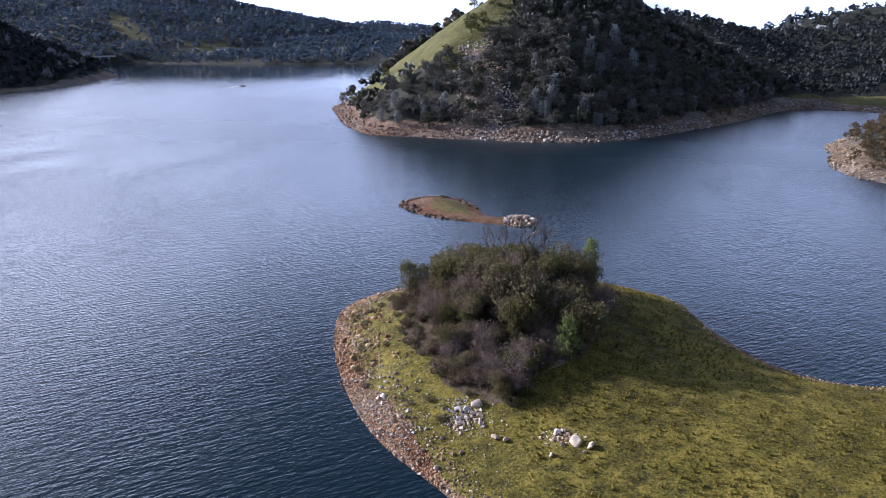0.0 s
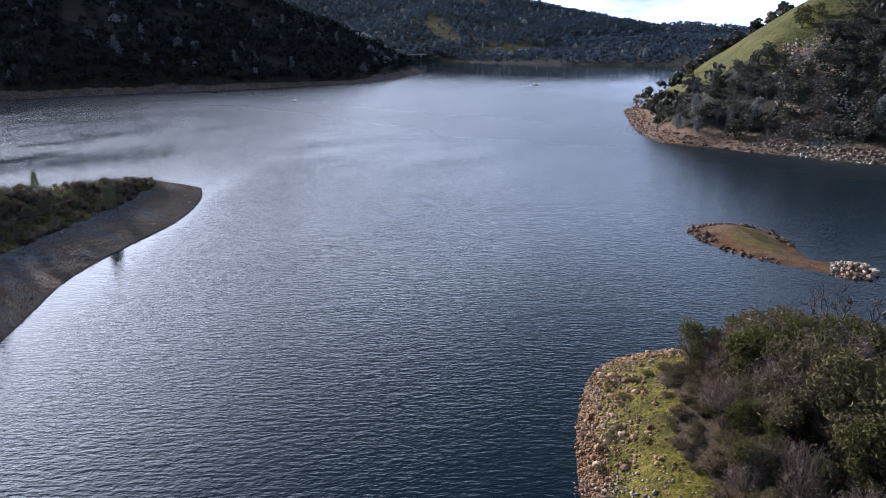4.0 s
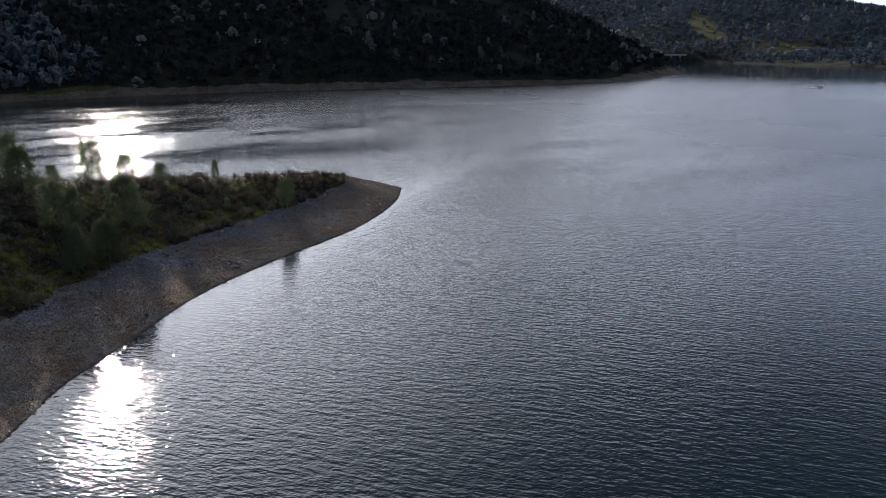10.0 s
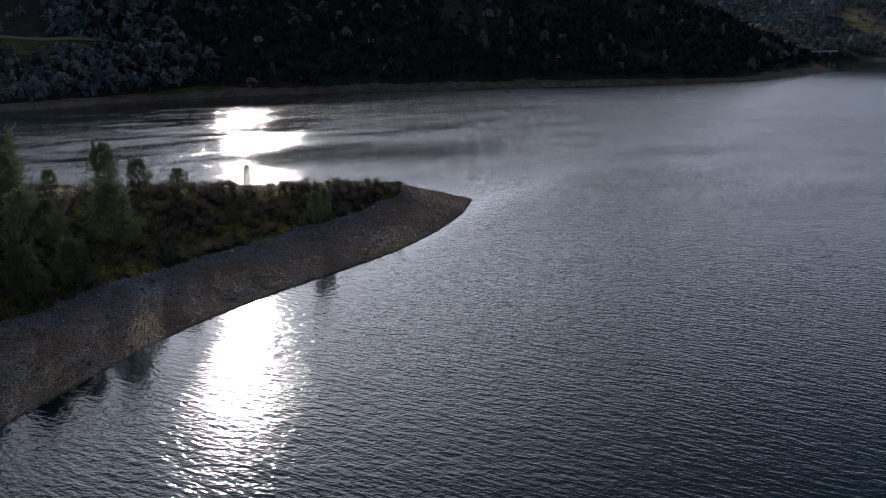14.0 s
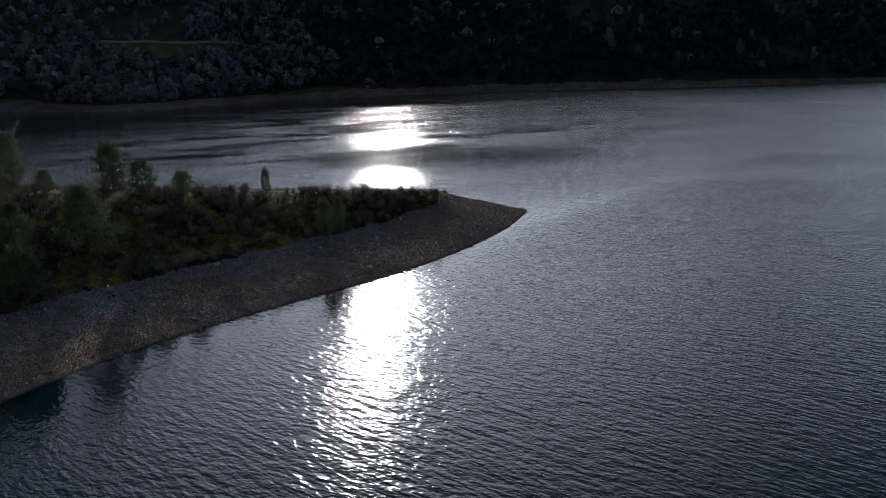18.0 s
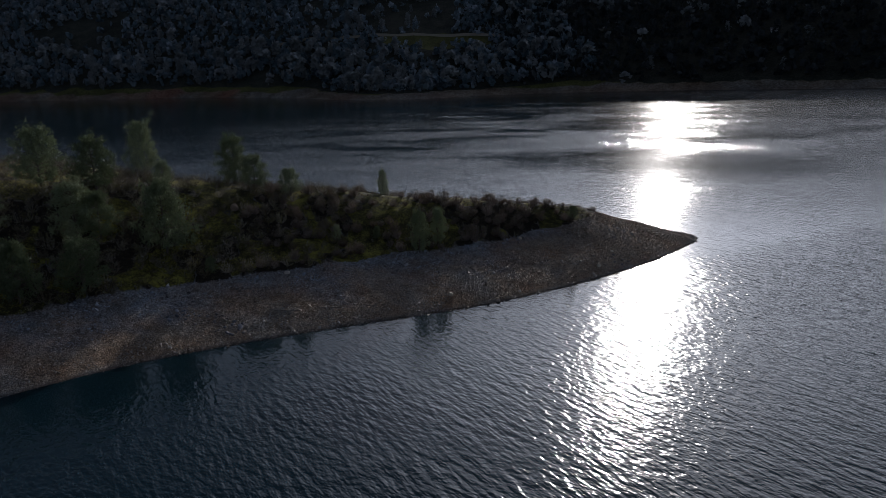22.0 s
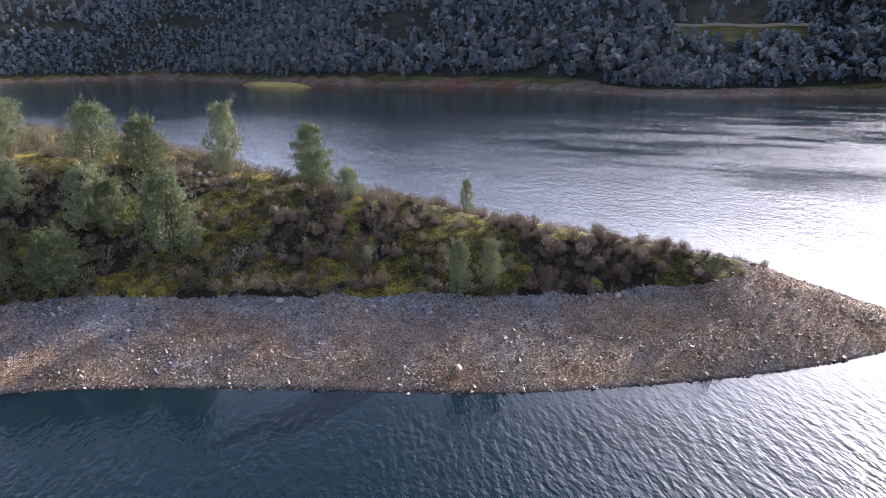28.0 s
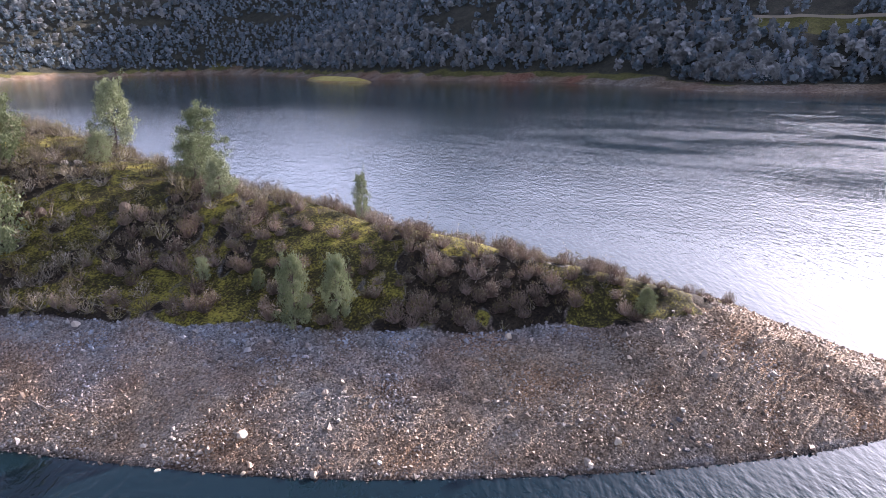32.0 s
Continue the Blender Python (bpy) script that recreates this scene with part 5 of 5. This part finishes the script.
# ---- the spit ----
for n, (x, y, s, w) in enumerate(((-100.5, 63.3, 5.5, 1.05), (-101.6, 67.8, 5.2, 1.05), (-94.4, 68.6, 5.2, 1.0), (-95.1, 70.3, 4.2, 1.1), (-94.8, 75.9, 6.6, 0.95), (-110.6, 69.4, 5.8, 0.78), (-110.8, 78.7, 5.6, 0.86),
                                 (-107.3, 81.5, 3.5, 1.15), (-105.6, 85.4, 2.8, 1.1), (-108.8, 94.7, 3.1, 0.5), (-97.1, 98.2, 4.1, 0.62), (-98.3, 100.0, 3.7, 0.62), (-88.4, 71.2, 4.6, 1.1), (-86.3, 67.2, 5.0, 0.8),
                                 (-98.5, 90.5, 1.5, 0.8), (-99, 94.2, 1.3, 0.8), (-104.6, 114.4, 1.4, 1.0), (-100.5, 53.1, 4.6, 1.05), (-93, 62, 4.0, 1.0), (-96, 57, 4.6, 1.0), (-88, 60, 3.6, 1.15), (-106.5, 72.5, 2.4, 1.1), (-92.4, 80.2, 1.4, 1.0))):
    placed(f"spit pine {n % 4}", pine(701 + n % 4, 5000, 0.42, 0.025), x, y, on(spit_height, x, y) - 0.05, s, n * 1.9, "grey-green young pine among the shrubs of the spit", "tree", "spit pines", w)

px, py = in_reach(-140, -60, 0, 118, 0.92, 711)
d = np.minimum(inside_by(px, py, SPIT_WIDE) + 0.5 * fbm(px, py, 4, 2, 5), 8 + inside_by(px, py, SPIT)) + 1.5 * smooth(109, 114, py) * smooth(118, 116.5, py)
rng = np.random.default_rng(712)
open_spot = 0.12 + 0.66 * smooth(-0.05, 0.35, fbm(px, py, 2.6, 3, 61) + 0.4 * fbm(px, py, 12, 2, 62))
keep = (d > 9.15) & (px > np.interp(py, *CREST_X) - 5.5) & (rng.random(len(px)) > open_spot) & (rng.random(len(px)) > smooth(40, 0, py) * 0.6) & (px > -128)
px, py = px[keep], py[keep]
pz = spit_height(px, py) - 0.06
order = np.argsort(-py + 0.8 * np.abs(px + 101) + rng.uniform(0, 16, len(px)))
near, rest = order[:295], order[295:]
for k in near:
    j = int(rng.integers(0, 6))
    placed(f"spit shrub {j}", shrub(720 + j, 170 if j < 4 else 120, None, 62, 0.62, "shrub", 0.018, 0.26), px[k], py[k], pz[k], rng.uniform(0.5, 1.2) * (1 - 0.4 * float(smooth(110, 117, py[k]))), rng.uniform(0, 6.28), "dry grey-brown chaparral shrub on the spit", "shrub", "spit shrubs", rng.uniform(0.8, 1.1))
BRUSH = [joined(twig_bush(740 + k, 24, 0.66, 0.015, 52, 0.08, 0.24)) for k in range(5)]
LOW_BRUSH = [joined(twig_bush(746 + k, 11, 0.68, 0.024, 26, 0.1, 0.26)) for k in range(5)]
stuff("brush", BRUSH, np.stack([px, py, pz], 1)[rest], rng.uniform(0.5, 1.25, len(rest)), MAT_SHRUB, "dry grey-brown brush covering the spit's ridge", "brush", 0.08)
lx, ly = in_reach(-124, -66, 44, 118.5, 0.62, 745)
d = np.minimum(inside_by(lx, ly, SPIT_WIDE) + 0.5 * fbm(lx, ly, 4, 2, 5), 8 + inside_by(lx, ly, SPIT)) + 1.5 * smooth(109, 114, ly) * smooth(118, 116.5, ly)
keep = (d > 9.1) & (lx > np.interp(ly, *CREST_X) - 5.5) & (rng.random(len(lx)) < 0.7 - 0.62 * smooth(-0.05, 0.25, fbm(lx, ly, 2.6, 3, 61) + 0.4 * fbm(lx, ly, 12, 2, 62)))
lx, ly = lx[keep], ly[keep]
stuff("low_brush", LOW_BRUSH, np.stack([lx, ly, spit_height(lx, ly) - 0.05], 1), rng.uniform(0.22, 0.55, len(lx)), MAT_SHRUB, "knee-high dry brush between the spit's shrubs", "brush", 0.15)
gx, gy = in_reach(-122, -66, 40, 119, 0.42, 751)
d = np.minimum(inside_by(gx, gy, SPIT_WIDE), 8 + inside_by(gx, gy, SPIT))
keep = (d > 9.0) & (rng.random(len(gx)) < 0.55)
gx, gy = gx[keep], gy[keep]
stuff("grass", TUFTS, np.stack([gx, gy, spit_height(gx, gy) - 0.03], 1), rng.uniform(0.1, 0.28, len(gx)), MAT_HEATH, "mossy yellow-green grass between the shrubs", "grass", 0.15)

sx, sy = in_reach(-124, -60, 48, 131, 0.125, 761)
d = inside_by(sx, sy, SPIT)
lip = d + 0.7 * fbm(sx, sy, 4, 2, 5) + 1.5 * smooth(109, 114, sy) * smooth(118.5, 116.5, sy)
keep = (d > -0.25) & (lip < 9.15) & (sx > -114 - (sy < 0)) & ((sx > -108) | (sy > 108)) & (rng.random(len(sx)) < np.where(sy > 76, 0.85, 0.4))
sx, sy, d = sx[keep], sy[keep], d[keep]
rng = np.random.default_rng(762)
size = rng.lognormal(-2.45, 0.45, len(sx)) * (1 + 0.6 * smooth(6, 9, d) * (rng.random(len(sx)) < 0.4))
rocks_on("bank_gravel", sx, sy, spit_height, np.minimum(size, 0.4), MAT_STONE, "grey and brown broken stones covering the bank", 0.25, 0.4, CHIPS)
STONES = [(-90.2, 100.6, 0.62), (-89.9, 104.6, 0.52), (-87.4, 98.5, 0.42), (-96.7, 115.1, 0.5), (-101.3, 108.3, 0.55), (-95.2, 114.4, 0.4), (-93, 86.5, 0.6), (-88.8, 101.9, 0.3), (-99.6, 117.2, 0.4), (-97.8, 96.5, 0.45), (-91.5, 106.7, 0.3), (-105, 72, 0.9), (-104.3, 71.4, 0.7)]
ox, oy = in_reach(-118, -64, 45, 130, 1.6, 771)
d = inside_by(ox, oy, SPIT)
keep = (d > 0.1) & (d < 9) & ((ox > -108) | (oy > 108)) & (rng.random(len(ox)) < 0.2)
STONES += [(float(a), float(b), float(rng.uniform(0.17, 0.32))) for a, b in zip(ox[keep], oy[keep])][:270]
for n, (x, y, s) in enumerate(STONES):
    k = n % 6
    placed(f"bank stone {k} {n < 13}", boulder(780 + k, MAT_PALE_ROCK if n < 11 else MAT_STONE, 2), x, y, on(spit_height, x, y) + s * 0.15, s, n * 1.3,
           "pale boulder on the gravel bank" if n < 11 else "larger stone on the gravel bank", "stone", "bank stones")


for n, (cx, cy, count) in enumerate(((-86.0, 81.7, 14), (-84.9, 83.4, 16), (-98.4, 117.2, 12), (-86.2, 79.4, 12), (-88.5, 78.6, 10))):
    for _ in range(count):
        x, y, s = cx + rng.normal(0, 0.6), cy + rng.normal(0, 0.75), rng.uniform(0.18, 0.42)
        placed(f"slate {n % 3}", boulder(790 + n % 3, MAT_SLATE, 2, 0.75), x, y, on(spit_height, x, y) + s * 0.15, s, rng.uniform(0, 6.28), "dark slaty stone in a cluster on the bank", "stone", "dark bank stones")


# ---- boat and its wake ----
def lofted(sections):
    """Triangles through rings of equal count, closed at both ends."""
    n = len(sections[0])
    v = np.concatenate([np.asarray(s, float) for s in sections])
    f = []
    for k in range(len(sections) - 1):
        for j in range(n):
            a, b = k * n + j, k * n + (j + 1) % n
            f += [(a, b, b + n), (a, b + n, a + n)]
    for j in range(1, n - 1):
        f += [(0, j + 1, j), ((len(sections) - 1) * n, (len(sections) - 1) * n + j, (len(sections) - 1) * n + j + 1)]
    return v, np.array(f)


def box(x0, x1, y0, y1, z0, z1, edge=0.03):
    """A box with its upper edges cut."""
    low = [(x0, y0, z0), (x1, y0, z0), (x1, y1, z0), (x0, y1, z0)]
    mid = [(a, b, z1 - edge) for a, b, _ in low]
    cx, cy = (x0 + x1) / 2, (y0 + y1) / 2
    top = [(a - math.copysign(edge, a - cx), b - math.copysign(edge, b - cy), z1) for a, b, _ in low]
    return lofted([low, mid, top])


def plain(name, colour, rough=0.4, metal=0.0):
    m = Mat(name, rough)
    m.b.inputs["Metallic"].default_value = metal
    m.colour(m.mix(m.math("MULTIPLY", m.noise(0.6, 4.0), 0.35), colour, (0.4, 0.38, 0.35), "OVERLAY"))
    return m.m


MAT_WHITE, MAT_GREY = plain("white gelcoat", (0.8, 0.8, 0.78), 0.25), plain("dark grey plastic", (0.05, 0.05, 0.055))
MAT_CONCRETE, MAT_ROOF = plain("pale concrete", (0.5, 0.49, 0.46), 0.85), plain("grey roof sheet", (0.2, 0.19, 0.18), 0.7)
MAT_ROAD, MAT_FOAM = plain("dry gravel road", (0.36, 0.31, 0.24), 0.95), plain("white foam", (0.9, 0.91, 0.92), 0.5)
MAT_GLASS = plain("dark window glass", (0.03, 0.035, 0.04), 0.08)

boat = tagged(new("motor_boat"), "small white motor boat under way on the lake", "boat")
boat.matrix_basis = Matrix.LocRotScale((-145, 466, 0), Euler((radians(4), 0, radians(-16))), (1, 1, 1))
rings = []
for y, w, keel, rim in ((-3.0, 1.05, -0.25, 0.62), (-1.0, 1.12, -0.3, 0.66), (1.2, 1.0, -0.25, 0.75), (2.4, 0.6, -0.02, 0.86), (3.2, 0.06, 0.45, 0.95)):
    rings.append([(-w, y, rim), (-w * 0.86, y, 0.12 + keel * 0.3), (0, y, keel), (w * 0.86, y, 0.12 + keel * 0.3), (w, y, rim), (w * 0.8, y, rim - 0.06), (-w * 0.8, y, rim - 0.06)])
part("hull", mesh_of("hull", *lofted(rings), MAT_WHITE), boat)
part("console", mesh_of("console", *box(-0.5, 0.5, -0.2, 0.5, 0.5, 1.25), MAT_WHITE), boat)
part("windscreen", mesh_of("windscreen", *lofted([[(-0.7, 0.5, 0.75), (0.7, 0.5, 0.75), (0.7, 0.53, 0.75), (-0.7, 0.53, 0.75)], [(-0.55, 0.2, 1.45), (0.55, 0.2, 1.45), (0.55, 0.23, 1.45), (-0.55, 0.23, 1.45)]]), MAT_GLASS), boat)
part("seat", mesh_of("seat", *box(-0.7, 0.7, -1.6, -1.0, 0.5, 0.95, 0.08), MAT_GREY), boat)
motor = part("outboard_motor", mesh_of("outboard motor", *box(-0.22, 0.22, -3.45, -3.02, 0.1, 1.1, 0.1), MAT_GREY), boat)
part("motor_leg", mesh_of("motor leg", *box(-0.07, 0.07, -3.4, -3.15, -0.5, 0.12, 0.03), MAT_GREY), motor)

rng = np.random.default_rng(901)
foam_t = rng.uniform(0, 1, 620) ** 1.5
foam_way = np.array((-0.26, -0.966))
foam = np.array((-145, 466.0)) + foam_way * (1.0 + 14 * foam_t)[:, None] + rng.normal(0, 0.55, (620, 2)) * (0.7 + 1.6 * foam_t)[:, None]
stuff("foam", [stone(902, 1, 0.2)], np.column_stack([foam, rng.uniform(0.03, 0.16, 620)]), rng.uniform(0.7, 2.0, 620) * (1.15 - foam_t), MAT_FOAM, "white foam behind the boat", "foam")


def wave_line(points, width, tall):
    """A low swell that runs along a line on the water and dies out at both ends."""
    p = np.array(points, float)
    for _ in range(3):
        q = np.empty((2 * len(p) - 2, 2))
        q[0::2], q[1::2] = 0.75 * p[:-1] + 0.25 * p[1:], 0.25 * p[:-1] + 0.75 * p[1:]
        p = np.concatenate([p[:1], q, p[-1:]])
    way = np.gradient(p, axis=0)
    way /= np.linalg.norm(way, axis=1)[:, None]
    side = np.stack([-way[:, 1], way[:, 0]], 1)
    u = np.linspace(-1, 1, 9)
    fade = np.clip(np.minimum(np.linspace(0, 12, len(p)), np.linspace(12, 0, len(p))), 0, 1)
    prof = np.cos(u * math.pi / 2) ** 2
    v = np.concatenate([p[:, None] + side[:, None] * (u * width)[None, :, None], (tall * fade[:, None] * prof[None] + 0.004 * fade[:, None] - 0.006)[:, :, None]], 2).reshape(-1, 3)
    i = (np.arange(len(p) - 1)[:, None] * 9 + np.arange(8)[None]).ravel()
    return v, np.stack([i, i + 1, i + 10, i + 9], 1)


TRAIL = [(-146.5, 461), (-159, 411), (-178, 363), (-201, 309), (-240, 260), (-275, 226), (-308, 190), (-326, 150), (-337, 116), (-340, 70)]
for off, tall in ((0.0, 0.05), (3.2, 0.07), (-4.5, 0.03), (9.0, 0.025)):
    line = [(x + off * (0.35 + 0.09 * k), y - off * (0.25 + 0.07 * k)) for k, (x, y) in enumerate(TRAIL)]
    tagged(new("wake", mesh_of("wake", *wave_line(line, 1.2, tall), MAT_WATER, True)), "low boat wake swell running across the lake", "wake", kind="structure")
for line, tall in (([(-262, 112), (-241, 124), (-225, 136), (-210, 150)], 0.07), ([(-262, 118), (-238, 129), (-222, 142), (-206, 158)], 0.05), ([(-300, 95), (-284, 111), (-276, 130), (-272, 156), (-262, 185)], 0.05)):
    tagged(new("wake", mesh_of("wake", *wave_line(line, 1.3, tall), MAT_WATER, True)), "low boat wake swell running across the lake", "wake", kind="structure")

# ---- far road, bridge and houses ----
bridge = tagged(new("bridge"), "low pale concrete road bridge at the head of the lake", "bridge")
bridge.matrix_basis = Matrix.LocRotScale((-452, 880, 0), Euler((0, 0, math.atan2(22, 34))), (1, 1, 1))
part("deck", mesh_of("bridge deck", *box(-23, 23, -3, 3, 8.2, 9.2, 0.1), MAT_CONCRETE), bridge)
for y in (-2.9, 2.7):
    part("parapet", mesh_of("bridge parapet", *box(-23, 23, y, y + 0.25, 9.2, 10.1, 0.05), MAT_CONCRETE), bridge)
for x in (-16, -5.5, 5.5, 16):
    part("pier", mesh_of("bridge pier", *box(x - 0.6, x + 0.6, -2.4, 2.4, 1.5, 8.2, 0.05), MAT_CONCRETE), bridge)


def house(x, y, turn, w, d, tall, label):
    root = tagged(new("house"), label, "house")
    z = on(land_height, x, y)
    root.matrix_basis = Matrix.LocRotScale((x, y, z), Euler((0, 0, turn)), (1, 1, 1))
    part("wall", mesh_of("house wall", *box(-w, w, -d, d, -1.5, tall, 0.02), MAT_WHITE), root)
    part("roof", mesh_of("house roof", *lofted([[(-w - 0.5, -d - 0.5, tall), (w + 0.5, -d - 0.5, tall), (w + 0.5, d + 0.5, tall), (-w - 0.5, d + 0.5, tall)], [(-w - 0.3, -0.1, tall + d * 0.6), (w + 0.3, -0.1, tall + d * 0.6), (w + 0.3, 0.1, tall + d * 0.6), (-w - 0.3, 0.1, tall + d * 0.6)]]), MAT_ROOF), root)
    for k in (-0.55, 0.1, 0.6):
        pane = part("window", mesh_of("house window", *box(k * w - 0.6, k * w + 0.6, -d - 0.06, -d + 0.05, tall * 0.35, tall * 0.75, 0.02), MAT_GLASS), root)
        part("window_sill", mesh_of("house window sill", *box(k * w - 0.7, k * w + 0.7, -d - 0.16, -d + 0.02, tall * 0.35 - 0.1, tall * 0.35, 0.02), MAT_CONCRETE), pane)
    leaf = part("door", mesh_of("house door", *box(-0.3 * w - 0.5, -0.3 * w + 0.5, -d - 0.06, -d + 0.05, 0, 2.1, 0.02), MAT_GREY), root)
    part("door_handle", mesh_of("house door handle", *box(-0.3 * w + 0.32, -0.3 * w + 0.42, -d - 0.12, -d - 0.05, 1.0, 1.08, 0.01), MAT_CONCRETE), leaf)


house(-325, 968, 0.3, 8, 4, 4.5, "white farmhouse by the field across the lake")
house(-306, 976, 0.1, 5, 3.5, 3.6, "small pale barn beside the far field")
house(-413, 292, 1.2, 1.7, 1.3, 1.4, "small pale hut high in the dark wood")
house(345, 640, -0.4, 7, 4, 4.2, "pale house on the far ridge")


def road_on(name, points, width, label):
    p = np.array(points, float)
    for _ in range(3):
        q = np.empty((2 * len(p) - 2, 2))
        q[0::2], q[1::2] = 0.75 * p[:-1] + 0.25 * p[1:], 0.25 * p[:-1] + 0.75 * p[1:]
        p = np.concatenate([p[:1], q, p[-1:]])
    way = np.gradient(p, axis=0)
    way /= np.linalg.norm(way, axis=1)[:, None]
    side = np.stack([-way[:, 1], way[:, 0]], 1) * width / 2
    v2 = np.stack([p - side, p + side], 1).reshape(-1, 2)
    v = np.column_stack([v2, np.repeat(land_height(p[:, 0], p[:, 1]) + 0.7, 2)])
    low = v - np.array((0, 0, 1.6))
    i = np.arange(len(p) - 1) * 2
    f = np.concatenate([np.stack([i, i + 1, i + 3, i + 2], 1), np.stack([i, i + 2, i + 2 + len(v), i + len(v)], 1), np.stack([i + 1, i + 1 + len(v), i + 3 + len(v), i + 3], 1)])
    tagged(new(name, mesh_of(name, np.concatenate([v, low]), f, MAT_ROAD)), label, "road", kind="structure")


road_on("road", [(-522, 20), (-512, 55), (-503, 90), (-494, 128), (-482, 160), (-470, 185)], 4.5, "pale gravel road above the far meadow")

# ---- dead wood ----
def log(seed, bend=0.014):
    def make():
        rng = np.random.default_rng(seed)
        pts = [(x, rng.normal(0, bend), 0.02 + abs(rng.normal(0, 0.015))) for x in np.linspace(-0.5, 0.5, 6)]
        twig = tube([pts[3], (0.25, 0.12, 0.08), (0.34, 0.22, 0.1)], (0.012, 0.009, 0.003), 4)
        return new("driftwood", mesh_of("driftwood", *joined([tube(pts, (0.016, 0.018, 0.016, 0.013, 0.01, 0.004), 6), twig]), MAT_DEAD))
    return make


for n, (x, y, s, w) in enumerate(((-87.3, 87.2, 3.0, 1.32), (-87.9, 90.9, 2.8, 1.4), (-88.4, 93.8, 1.6, 1.3), (-88.0, 91.9, 1.5, 1.5), (-91.9, 103.9, 1.3, 1.2), (-86.4, 85.0, 1.4, 0.9), (-97.9, 114.2, 1.0, 2.0), (-89.6, 95.6, 0.9, 0.4), (-94.2, 99.0, 0.8, 2.4))):
    placed(f"driftwood {n % 3}", log(921 + n % 3), x, y, on(spit_height, x, y) + 0.08, s, w, "bleached driftwood branch lying on the gravel", "driftwood", "driftwood")


def fallen(x, y, height, size, turn, label):
    root = bare_tree(941, 4)()
    for o in root.children:
        o.data = o.data.copy()
        o.data.materials[0] = MAT_DEAD
    root.name = "fallen_branch"
    root.matrix_basis = Matrix.LocRotScale((x, y, on(height, x, y) + 0.25), Euler((radians(72), 0, turn)), (size, size, size))
    tagged(root, label, "branch")


fallen(-89.4, 79.2, spit_height, 2.6, 2.4, "dead bleached branch fallen on the bank")
fallen(-2.6, 69.5, island_height, 3.2, 0.8, "pale dead branches lying on the thicket")
fallen(7.5, 57.4, island_height, 2.6, 1.9, "pale dead branches below the thicket")
for n, (x, y) in enumerate(((-99.0, 75.6), (-98.3, 74.7), (-101.8, 80.5), (-98.6, 75.0))):
    placed("outcrop", boulder(951, MAT_DARK_ROCK, 2, 0.9), x, y, on(spit_height, x, y) + 0.2, (1.0, 0.8, 0.9, 0.6)[n], n * 1.1, "grey rock outcrop among the spit's shrubs", "rock", "spit outcrops")
